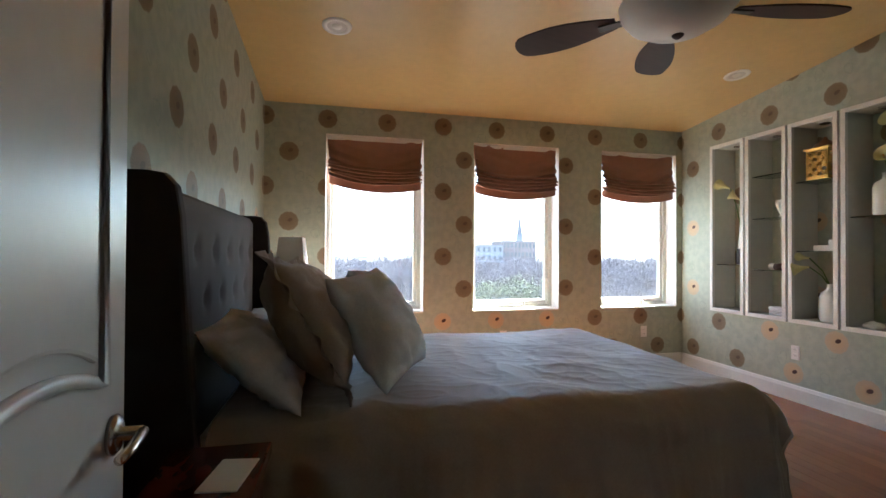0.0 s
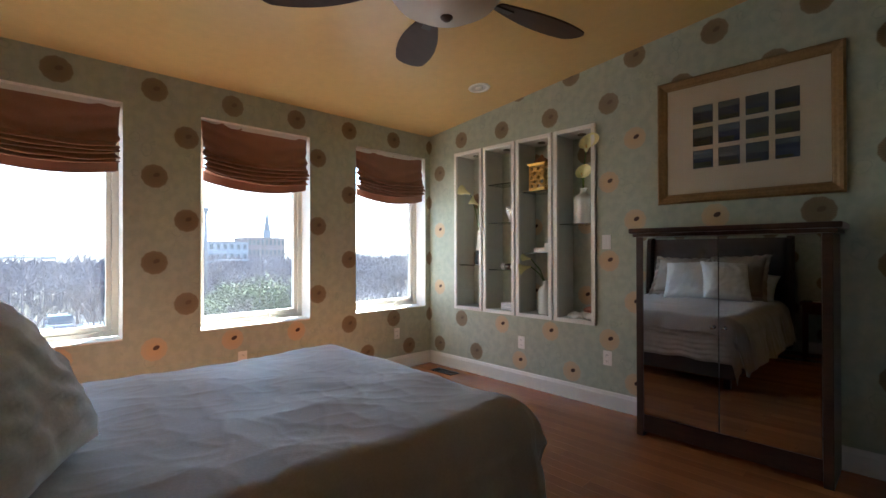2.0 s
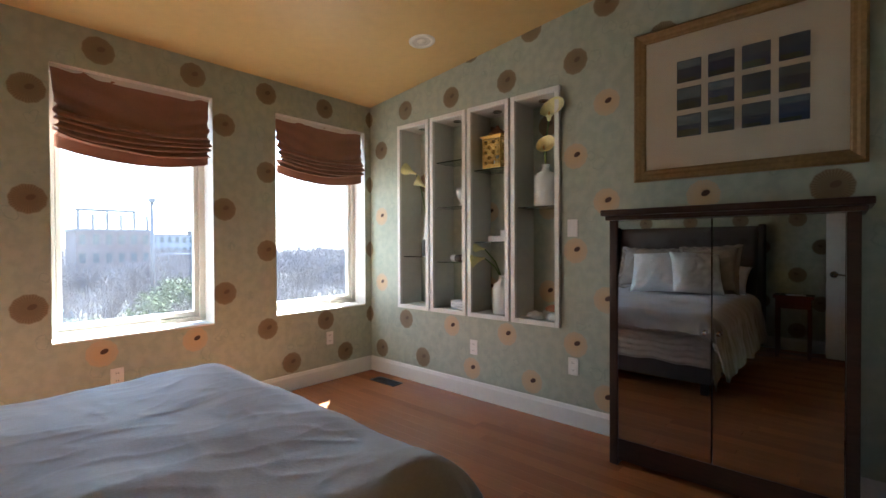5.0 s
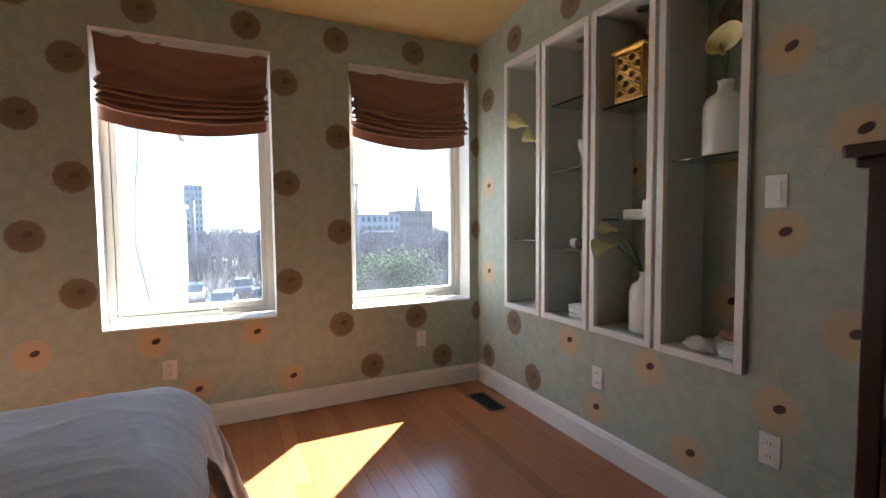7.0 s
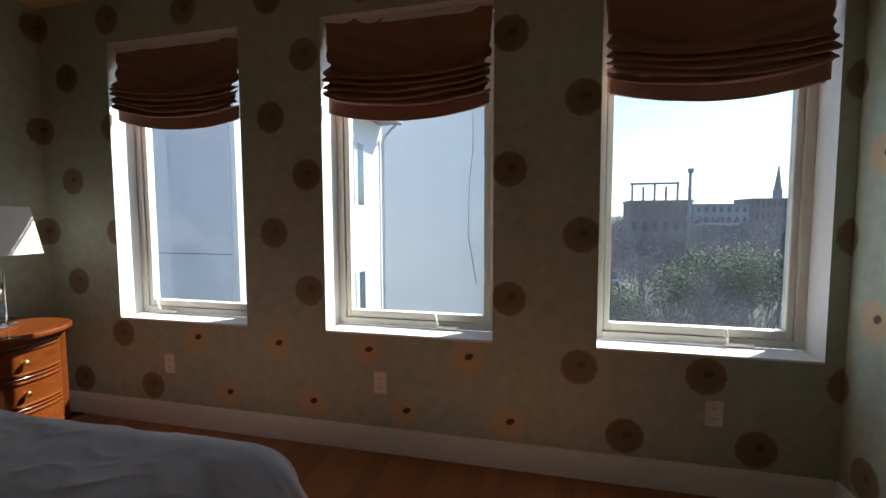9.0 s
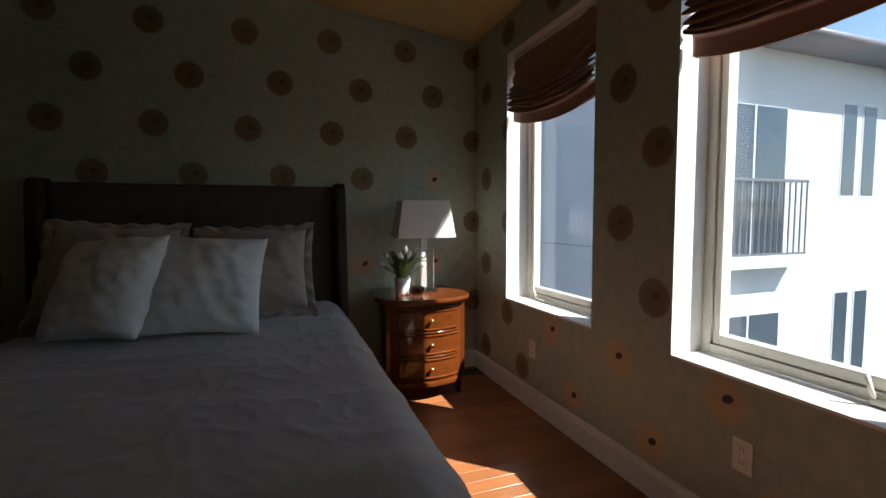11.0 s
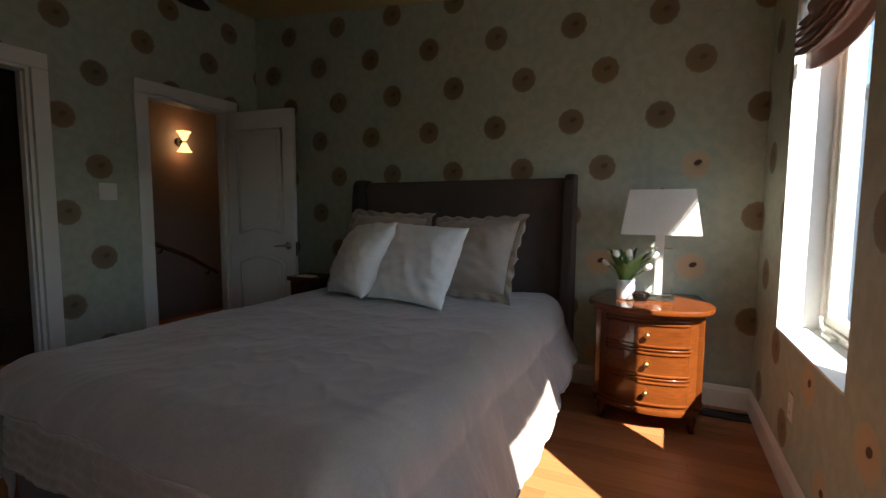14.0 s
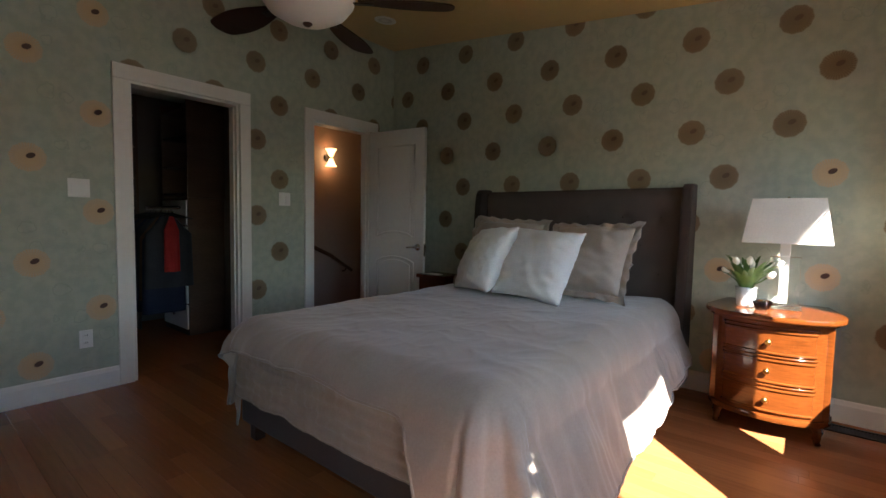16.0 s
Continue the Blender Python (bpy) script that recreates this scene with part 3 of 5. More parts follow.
def draped(name, label, x0, foot, south, north, top, r, thick, material, seed, amp, rect, flare=0.05, quilt=0.0, fall=0.0, fine=1):
    """A bed cover laid over a rectangle and hanging down at three sides, with folds where it hangs."""
    rx1, ry0, ry1 = rect
    nu, nv = 120 * fine, 130 * fine
    U0 = x0
    V0, V1 = ry0 - south, ry1 + north
    bm = bmesh.new()
    grid = []
    for i in range(nu + 1):
        row = []
        for j in range(nv + 1):
            g = max(0.0, min(1.0, (i / nu - 0.55) / 0.45))
            lift = fall * 0.05 * g * g * (3 - 2 * g)
            short = fall * 0.40 * (1 - i / nu)
            v = V0 + lift + (V1 - short - V0 - lift) * j / nv
            # the foot hem drops to the floor towards the north corner
            k = max(0.0, min(1.0, (v - ry1 + 0.26) / 0.30))
            U1 = rx1 + foot + fall * k * k * (3 - 2 * k) + (0.03 * noise.noise((v * 3, 1.0, seed)) if fall else 0.0)
            u = U0 + (U1 - U0) * i / nu
            cx, cy = min(u, rx1), min(max(v, ry0), ry1)
            dx, dy = u - cx, v - cy
            d = math.hypot(dx, dy)
            big = noise.noise((u * 1.7, v * 1.9, seed)) * 0.014 + noise.noise((u * 5, v * 4.3, seed + 3)) * 0.006
            ridge = (1 - abs(noise.noise((u * 2.6 + v * 1.3, v * 2.2 - u, seed + 9)))) ** 7 * 0.004 + (1 - abs(noise.noise((u * 6 - v * 3, v * 5 + u * 2, seed + 14)))) ** 9 * 0.002 + (1 - abs(noise.noise((u * 3 + v * 9, v * 2 - u * 5, seed + 19)))) ** 9 * 0.003
            z = top + (big + ridge) * amp
            if d < 1e-6:
                row.append(bm.verts.new((u, v, z)))
                continue
            ox, oy = dx / d, dy / d
            arc = math.pi / 2 * r
            if d < arc:
                th = d / r
                out, down = r * math.sin(th), r * (1 - math.cos(th))
            else:
                out, down = r + flare * (1 + (1.3 * max(0.0, oy) if fall else 0.0)) * (d - arc), r + (d - arc)
            hang = max(0.0, min(1.0, (d - 0.4 * arc) / 0.25))
            along = cx * (abs(oy)) + cy * abs(ox)
            corner = min(abs(dx), abs(dy)) / d
            ang = math.atan2(dy, dx)
            warp = along + 0.12 * noise.noise((along * 3, d * 2, seed))
            fold = 0.030 * noise.noise((warp * 5.5, d * 0.8, seed + 1)) + 0.012 * noise.noise((warp * 11, d * 2.5, seed + 2)) + 0.005 * noise.noise((warp * 22, d * 3, seed + 6)) + 0.005 * (1 - abs(noise.noise((warp * 16, d * 2, seed + 7)))) ** 4
            fold = fold * (1 - corner) + corner * (0.075 * math.sin(ang * 7 + seed) + 0.03 * noise.noise((ang * 6, d * 3, seed)))
            fold = max(fold, -0.014)
            out += hang * amp * fold + hang * amp * 0.012 * noise.noise((u * 8, v * 8, seed))
            if quilt:
                pucker = noise.noise((along * 26, d * 11, seed + 30))
                out += quilt * math.sqrt(abs(math.sin(math.pi * (d + 0.004 * pucker) / 0.046))) * (0.8 + 0.5 * pucker) * max(0.0, 1 - 2.2 * corner)
            zz = z - down + hang * 0.02 * noise.noise((along * 6, d * 3, seed + 5))
            row.append(bm.verts.new((cx + ox * out, cy + oy * out, max(0.012 + 0.006 * noise.noise((u * 9, v * 9, 2)), zz))))
        grid.append(row)
    for a, b in zip(grid, grid[1:]):
        for j in range(nv):
            bm.faces.new((a[j], a[j + 1], b[j + 1], b[j]))
    edge = [row[0] for row in grid] + grid[-1][1:-1] + [row[-1] for row in reversed(grid)]
    edge = [v.co.copy() for v in edge[::3]]
    smooth(bm)
    bmesh.ops.recalc_face_normals(bm, faces=bm.faces)
    ob = tagged(part(name, bm, material), label, "bedding")
    part("hem", tube(edge, 0.006 if fall else 0.004, 6), material, ob, "stitched hem")
    so = ob.modifiers.new("thick", "SOLIDIFY")
    so.thickness, so.offset = thick, -1
    return ob


draped("coverlet", "beige quilted coverlet hanging over the foot of the bed", -0.30, 0.37, 0.40, 0.30, 0.588, 0.045, 0.006, COVERLET, 4.0, 0.30, (1.762, 1.52, 2.99), 0.07, 0.022, 0.0, 2)
draped("duvet", "rumpled grey-beige linen duvet spread over the bed", -0.34, 0.235, 0.56, 0.62, 0.645, 0.17, 0.022, DUVET, 12.0, 1.0, (1.725, 1.585, 2.95), 0.20, 0.0, 0.42, 2)
tagged(part("bed_sheet", moved(smooth(box(0, 0, 0, 0.36, 0.02, 0.28, bevel=0.008)), pose(-0.33, 3.075, 0.30, 4, 0, 0)), SHEET), "white bed sheet edge showing below the duvet", "bedding")


def pillow(name, label, w, h, thick, m, material, flange=0.0, seed=0):
    """A plump cushion standing on its edge: width along x, height along z, face towards -y."""
    n = 34
    bm = bmesh.new()
    sides = []
    for side in (-1, 1):
        grid = []
        for j in range(n + 1):
            row = []
            for i in range(n + 1):
                a, b = 2 * i / n - 1, 2 * j / n - 1
                puff = max(0.0, (1 - abs(a) ** 2.6)) ** 0.55 * max(0.0, (1 - abs(b) ** 2.6)) ** 0.55
                pull = 1 - 0.07 * (1 - abs(a) ** 2) * abs(b) ** 4
                pullx = 1 - 0.07 * (1 - abs(b) ** 2) * abs(a) ** 4
                x, z = a * w / 2 * pullx, b * h / 2 * pull
                y = side * thick / 2 * puff * (1 + 0.12 * noise.noise((a * 1.7, b * 1.7, seed)))
                crease = 0.017 * noise.noise((a * 4 + b * 2, b * 5, seed + 4)) + 0.007 * noise.noise((a * 9, b * 11, seed + 8))
                row.append(bm.verts.new((x, y + side * crease * min(1, puff * 3) - 0.03 * b * b * 0.0, z)))
            grid.append(row)
        for p, q in zip(grid, grid[1:]):
            for i in range(n):
                bm.faces.new((p[i], p[i + 1], q[i + 1], q[i]) if side < 0 else (p[i], q[i], q[i + 1], p[i + 1]))
        sides.append(grid)
    bmesh.ops.remove_doubles(bm, verts=bm.verts, dist=0.0015)
    smooth(bm)
    bmesh.ops.recalc_face_normals(bm, faces=bm.faces)
    t = thing(name, label, "pillow", m.translation, "pillows on the bed")
    t.rotation_euler = m.to_euler()
    part("cushion", bm, material, t)
    if flange:
        rim = []
        k = 360
        bm = bmesh.new()
        for q in range(k):
            f = 4 * q / k
            s, o = int(f), 2 * (f - int(f)) - 1
            a, b = ((o, -1), (1, o), (-o, 1), (-1, -o))[s]
            pullx, pull = 1 - 0.07 * (1 - b * b) * abs(a) ** 4, 1 - 0.07 * (1 - a * a) * abs(b) ** 4
            base = Vector((a * w / 2 * pullx, 0, b * h / 2 * pull))
            line = []
            for e in range(4):
                g = e / 3
                wave = 0.013 * g * math.sin(q * 0.42 + seed) + 0.006 * g * math.sin(q * 0.17)
                line.append(bm.verts.new((base.x * (1 + 2 * flange * g / w) - 0.004 * (1 - g) * a, wave, base.z * (1 + 2 * flange * g / h) - 0.004 * (1 - g) * b)))
            rim.append(line)
        for q in range(k):
            p, r = rim[q], rim[(q + 1) % k]
            for e in range(3):
                bm.faces.new((p[e], r[e], r[e + 1], p[e + 1]))
        smooth(bm)
        ob = part("flange", bm, material, t, "ruffled flange")
        so = ob.modifiers.new("thick", "SOLIDIFY")
        so.thickness = 0.003
    return t


def stood(x, y, z, lean, turn, roll=0.0):
    """Pose of a cushion whose face looks to +x, leaning back by degrees."""
    return Matrix.Translation((x, y, z)) @ pose(0, 0, 0, 0, 0, 90 + turn) @ pose(0, 0, 0, -lean) @ pose(0, 0, 0, 0, roll, 0)


pillow("pillow", "white cotton sleeping pillow lying against the headboard", 0.66, 0.44, 0.17, stood(-0.24, 1.85, 0.79, 48, 3), SHEET, 0, 21)
pillow("pillow", "white cotton sleeping pillow lying against the headboard", 0.62, 0.42, 0.15, stood(-0.25, 2.47, 0.755, 58, 0), SHEET, 0, 22)
pillow("sham_pillow", "taupe linen euro pillow with a ruffled flange", 0.58, 0.54, 0.25, stood(-0.06, 1.90, 0.915, 30, 4, 3), TAUPE, 0.045, 1)
pillow("sham_pillow", "taupe linen euro pillow with a ruffled flange", 0.58, 0.52, 0.25, stood(-0.06, 2.57, 0.905, 33, -6, -2), TAUPE, 0.045, 2)
pillow("throw_pillow", "cream cotton throw pillow with faint embroidery", 0.51, 0.51, 0.22, stood(0.24, 1.95, 0.885, 30, -30, -4), CREAM, 0, 3)
pillow("throw_pillow", "cream cotton throw pillow with faint embroidery", 0.52, 0.52, 0.22, stood(0.26, 2.37, 0.88, 32, -4, 3), CREAM, 0, 4)


# ---- nightstand, lamp and flowers ----
def bow(hw, front, back, n=26):
    """Half-oval outline: straight back, bowed front towards +x."""
    pts = [(back, -hw * 0.80), ]
    for i in range(n + 1):
        a = -math.pi / 2 + math.pi * i / n
        pts.append((front * max(0.0, math.cos(a)) ** 0.75, hw * math.sin(a)))
    pts.append((back, hw * 0.80))
    return pts


ns = thing("nightstand", "glossy cherry bow-front nightstand with three drawers", "nightstand", (-0.235, 3.605, 0))
part("top", outline(bow(0.325, 0.275, -0.335), 0.655, 0.682, 0.008), CHERRY, ns)
part("top_moulding", outline(bow(0.300, 0.25, -0.33), 0.638, 0.654, 0.004), CHERRY, ns)
part("carcass", outline(bow(0.275, 0.212, -0.325), 0.125, 0.637, 0.003), CHERRY, ns)
part("base_moulding", outline(bow(0.290, 0.228, -0.33), 0.105, 0.135, 0.008), CHERRY, ns)
for k in range(3):
    z0 = 0.155 + 0.158 * k
    n, A = 22, 0.86
    bm = bmesh.new()
    cols = []
    for i in range(n + 1):
        a = -A + 2 * A * i / n
        col = []
        side_bead = 0.008 if i in (1, n - 1) else 0.0
        for r, z in ((0.0, z0), (0.008, z0), (0.013, z0 + 0.004), (0.013, z0 + 0.009), (0.005, z0 + 0.014), (0.005, z0 + 0.116), (0.013, z0 + 0.121), (0.013, z0 + 0.126), (0.008, z0 + 0.130), (0.0, z0 + 0.130)):
            edge = 0.0 if 0 < i < n else -0.01
            col.append(bm.verts.new(((0.212 + max(r, side_bead) + edge) * math.cos(a) ** 0.75, (0.275 + max(r, side_bead) + edge) * math.sin(a), z)))
        cols.append(col)
    for p, q in zip(cols, cols[1:]):
        for i in range(len(p) - 1):
            bm.faces.new((p[i], q[i], q[i + 1], p[i + 1]))
    bm.faces.new(cols[0])
    bm.faces.new(cols[-1])
    bmesh.ops.recalc_face_normals(bm, faces=bm.faces)
    d = part("drawer", bm, CHERRY, ns)
    rail_pts = [((0.215 * math.cos(q) ** 0.75, 0.278 * math.sin(q), z0 + 0.144)) for q in (-A + 2 * A * i / 20 for i in range(21))]
    part("rail_bead", tube(rail_pts, 0.006, 6), CHERRY, ns)
    part("knob", moved(lathe([(0.006, 0), (0.005, 0.012), (0.013, 0.018), (0.015, 0.024), (0.010, 0.030), (0, 0.031)], 16), Matrix.Translation((0.214, 0, z0 + 0.065)) @ pose(0, 0, 0, 0, 90, 0)), BRASS, d, "brass knob")
for s in (-1, 1):
    for x, y in ((0.10, 0.215), (-0.30, 0.20)):
        part("leg", tube([(x, s * y, 0.106), (x + 0.015, s * (y + 0.018), 0.07), (x + 0.008, s * (y + 0.012), 0.03), (x + 0.012, s * (y + 0.02), 0.0)], 0.028, 10, 0.55), CHERRY, ns)
    part("pilaster", box(0.075, s * 0.258 - 0.016, 0.136, 0.118, s * 0.258 + 0.016, 0.637, bevel=0.006), CHERRY, ns)

lamp = thing("table_lamp", "clear glass table lamp with a rectangular white linen shade", "lamp", (-0.30, 3.645, 0.684))
bm = bmesh.new()
lo, hi = [(-0.105, -0.205), (0.105, -0.205), (0.105, 0.205), (-0.105, 0.205)], [(-0.085, -0.165), (0.085, -0.165), (0.085, 0.165), (-0.085, 0.165)]
a = [bm.verts.new((x, y, 0.375)) for x, y in lo]
b = [bm.verts.new((x, y, 0.628)) for x, y in hi]
for i in range(4):
    bm.faces.new((a[i], a[(i + 1) % 4], b[(i + 1) % 4], b[i]))
ob = part("shade", bm, LINEN, lamp, "white linen shade")
so = ob.modifiers.new("thick", "SOLIDIFY")
so.thickness = 0.003
part("foot", box(-0.06, -0.09, 0, 0.06, 0.09, 0.02, bevel=0.004), CRYSTAL, lamp, "clear crystal foot")
part("body", box(-0.018, -0.075, 0.022, 0.018, 0.075, 0.30, bevel=0.012), CRYSTAL, lamp, "clear crystal slab body")
# white column and core paint in the brightness of sunlit crystal
part("column", box(-0.02, -0.024, 0.3005, 0.02, 0.024, 0.42, bevel=0.004), BOWL, lamp, "crystal column coloured white as if sunlit")
part("core", box(-0.008, -0.022, 0.03, 0.008, 0.022, 0.298, bevel=0.003), BOWL, lamp, "white core added for the sunlit look of the crystal")
part("socket", lathe([(0.0, 0.42), (0.018, 0.42), (0.018, 0.47), (0.0, 0.47)], 14), NICKEL, lamp)
part("bulb", moved(lathe([(0.0, 0.0), (0.012, 0.0), (0.03, 0.05), (0.028, 0.08), (0, 0.10)], 14), pose(0, 0, 0.47)), BOWL, lamp)
part("harp", tube([(0, -0.16, 0.61), (0, 0, 0.612), (0, 0.16, 0.61)], 0.003, 6), NICKEL, lamp)
part("finial", moved(lathe([(0, 0), (0.009, 0.002), (0.006, 0.012), (0.01, 0.02), (0, 0.03)], 12), pose(0, 0, 0.612)), NICKEL, lamp)

def tulip_vase(at):
    t = thing("vase", "small white vase filled with white tulips", "vase", at)
    part("vase_body", lathe([(0, 0), (0.04, 0), (0.046, 0.01), (0.05, 0.06), (0.056, 0.115), (0.053, 0.115), (0.046, 0.06), (0.04, 0.012), (0, 0.012)], 28), CERAMIC, t, "white ceramic cup")
    rnd = random.Random(5)
    for i in range(9):
        a, r = rnd.uniform(0, 6.28), rnd.uniform(0.04, 0.14)
        h = rnd.uniform(0.17, 0.26)
        p = [(0.02 * math.cos(a), 0.02 * math.sin(a), 0.05), (0.035 * math.cos(a), 0.035 * math.sin(a), 0.13), (r * 0.7 * math.cos(a), r * 0.7 * math.sin(a), h * 0.85), (r * math.cos(a), r * math.sin(a), h)]
        stem = part("stem", tube(p, 0.0035, 6), LEAF, t)
        d = (Vector(p[3]) - Vector(p[2])).normalized()
        head = lathe([(0.0, 0), (0.012, 0.004), (0.018, 0.018), (0.016, 0.036), (0.009, 0.048), (0.003, 0.05)], 10)
        part("bloom", moved(head, Matrix.Translation(p[3]) @ d.to_track_quat("Z", "Y").to_matrix().to_4x4()), TULIP, stem)
    for i in range(36):
        part("leaf", blade_leaf(rnd, rnd.uniform(0.15, 0.26), 0.015, 0.09), LEAF, t)
    return t


def blade_leaf(rnd, length, width, z0):
    """A long narrow leaf that arches outwards."""
    a, bend = rnd.uniform(0, 6.28), rnd.uniform(0.3, 1.0)
    bm = bmesh.new()
    n, prev = 9, None
    for i in range(n + 1):
        s = i / n
        r, z = 0.03 + length * bend * s * s * 0.7 + 0.02 * s, z0 + length * s * (1 - 0.35 * bend * s)
        w = width * math.sin(math.pi * min(0.98, 0.12 + 0.86 * s)) ** 0.8 + 0.0008
        c = Vector((r * math.cos(a), r * math.sin(a), z))
        side = Vector((-math.sin(a), math.cos(a), 0))
        cur = [bm.verts.new(c - side * w), bm.verts.new(c + Vector((0, 0, -w * 0.35))), bm.verts.new(c + side * w)]
        if prev:
            for k in range(2):
                bm.faces.new((prev[k], prev[k + 1], cur[k + 1], cur[k]))
        prev = cur
    return smooth(bm)


tulip_vase((-0.23, 3.475, 0.684))
dish = thing("glass_dish", "clear cut-glass dish on the nightstand", "dish", (-0.17, 3.56, 0.684))
part("dish_body", lathe([(0, 0), (0.03, 0), (0.045, 0.03), (0.05, 0.05), (0.045, 0.05), (0.03, 0.008), (0, 0.008)], 20), CRYSTAL, dish)

# side table between the door and the bed
st = thing("side_table", "narrow red-brown wooden side table beside the bed", "side table", (-0.24, 1.13, 0))
part("top", box(-0.13, -0.17, 0.625, 0.12, 0.17, 0.66, bevel=0.006), REDWOOD, st)
part("apron", box(-0.11, -0.15, 0.52, 0.10, 0.15, 0.624, bevel=0.003), REDWOOD, st)
for x in (-0.11, 0.07):
    for y in (-0.15, 0.12):
        part("leg", box(x, y, 0, x + 0.03, y + 0.03, 0.519, bevel=0.003), REDWOOD, st)
tagged(part("note_card", moved(box(-0.045, -0.08, 0, 0.045, 0.08, 0.004, bevel=0.001), pose(-0.19, 1.11, 0.661, 0, 0, -8)), PLATE), "pale card lying on the side table", "card")


# ---- niches ----
NB = EX + 0.255
for i, (y0, y1) in enumerate(NICHES):
    t = tagged(thing("wall_niche", "recessed display niche with a white frame and glass shelves", "niche", (0, 0, 0), "niches in the wall"), kind="structure")
    back = box(NB, y0 + 0.02, NZ0 + 0.02, NB + 0.012, y1 - 0.02, NZ1 - 0.02)
    uv = back.loops.layers.uv.new("paper")
    for f in back.faces:
        for lp in f.loops:
            lp[uv].uv = (-(lp.vert.co.y - 2.391) / 0.54, (lp.vert.co.z - 0.229) / 0.624)
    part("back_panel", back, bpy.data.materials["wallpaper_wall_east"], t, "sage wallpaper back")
    a, b, c, d = y0 + 0.022, y1 - 0.022, NZ0 + 0.022, NZ1 - 0.022
    for p in ((EX + 0.002, b - 0.008, c, NB - 0.001, b, d), (EX + 0.002, a, c, NB - 0.001, a + 0.008, d), (EX + 0.002, a + 0.009, c, NB - 0.001, b - 0.009, c + 0.008), (EX + 0.002, a + 0.009, d - 0.008, NB - 0.001, b - 0.009, d)):
        part("lining", box(*p), NICHE, t)
    w = 0.034
    for p in ((y0, NZ0, y0 + w, NZ1), (y1 - w, NZ0, y1, NZ1), (y0 + w, NZ0, y1 - w, NZ0 + w), (y0 + w, NZ1 - w, y1 - w, NZ1)):
        part("frame_strip", box(EX - 0.022, p[0], p[1], EX + 0.006, p[2], p[3], bevel=0.003), WHITE, t)
    for z in ((1.10,), (1.90, 1.52, 1.06), (1.79, 1.225), (1.475,))[i]:
        part("shelf", box(EX + 0.03, a + 0.011, z - 0.004, NB - 0.003, b - 0.011, z + 0.004), SHELFGLASS, t, "clear glass shelf")
    puck = part("puck_light", moved(lathe([(0.0, 0), (0.022, 0), (0.034, -0.004), (0.036, 0.0), (0.036, 0.004), (0, 0.004)], 20), pose(EX + 0.12, (y0 + y1) / 2, d - 0.013)), NICKEL, t, "small round puck light")


def jar(name, label, at, prof, material=CERAMIC, cat="vase"):
    t = thing(name, label, cat, at)
    part("jar_body", lathe(prof, 26), material, t)
    return t


def calla(t, pts, size, aim):
    s = part("stem", tube(pts, 0.005, 7), LEAF, t)
    bm = bmesh.new()
    n, k = 18, 8
    rows = []
    for j in range(k + 1):
        q = j / k
        row = []
        for i in range(n + 1):
            a = 2 * math.pi * i / n
            r = size * (0.10 + 0.42 * q ** 1.8) * (1 + 0.55 * q * max(0, math.cos(a)))
            row.append(bm.verts.new((r * math.cos(a), r * math.sin(a), size * (q * 1.1 + 0.35 * q * q * math.cos(a)))))
        rows.append(row)
    for p, r in zip(rows, rows[1:]):
        for i in range(n):
            bm.faces.new((p[i], p[i + 1], r[i + 1], r[i]))
    smooth(bm)
    m = Matrix.Translation(pts[-1]) @ Vector(aim).to_track_quat("Z", "Y").to_matrix().to_4x4()
    f = part("bloom", moved(bm, m), PETAL, t, "cream calla bloom")
    part("spadix", moved(lathe([(0, 0), (0.005, 0.004), (0.005, size * 0.7), (0, size * 0.75)], 8), m), BRASS, f)


NC = [(a + b) / 2 for a, b in NICHES]
XM = EX + 0.12
v = jar("vase", "tall dark and white glass vase holding calla lilies", (XM, NC[0] - 0.05, 1.104), [(0, 0), (0.05, 0), (0.055, 0.05), (0.045, 0.13), (0.03, 0.25), (0.022, 0.34), (0.028, 0.36), (0.022, 0.36), (0.016, 0.3), (0, 0.3)])
part("dark_band", lathe([(0.0505, 0.002), (0.0565, 0.05), (0.0475, 0.125), (0.044, 0.15)], 26), BLACK, v, "black lower glaze")
calla(v, [(0, 0, 0.3), (-0.01, 0.01, 0.5), (-0.03, 0.0, 0.62)], 0.09, (-0.8, 0.3, 0.5))
calla(v, [(0, 0, 0.3), (-0.02, 0.05, 0.58), (-0.05, 0.09, 0.74)], 0.09, (-0.5, 0.7, 0.4))
shell = [(0, 0), (0.03, 0.004), (0.045, 0.02), (0.04, 0.045), (0.02, 0.06), (0, 0.064)]


def sea_shell(at, size, label, material=CERAMIC, turn=0.0):
    bm = bmesh.new()
    bmesh.ops.create_icosphere(bm, subdivisions=3, radius=1.0)
    for q in bm.verts:
        a = math.atan2(q.co.y, q.co.x)
        k = 1 + 0.12 * math.sin(a * 9) * (1 - abs(q.co.z)) + 0.22 * noise.noise(q.co * 2.1 + Vector((at[1] * 30, 0, 0)))
        q.co = Vector((q.co.x * size * k, q.co.y * size * 1.35 * k, max(-0.42, q.co.z) * size * 0.75 * k))
    zmin = min(q.co.z for q in bm.verts)
    moved(smooth(bm), pose(0, 0, 0, 0, 0, turn))
    ob = tagged(part("sea_shell", bm, material), label, "shell", "shells in the niches")
    ob.location = (at[0], at[1], at[2] - zmin)
    return ob


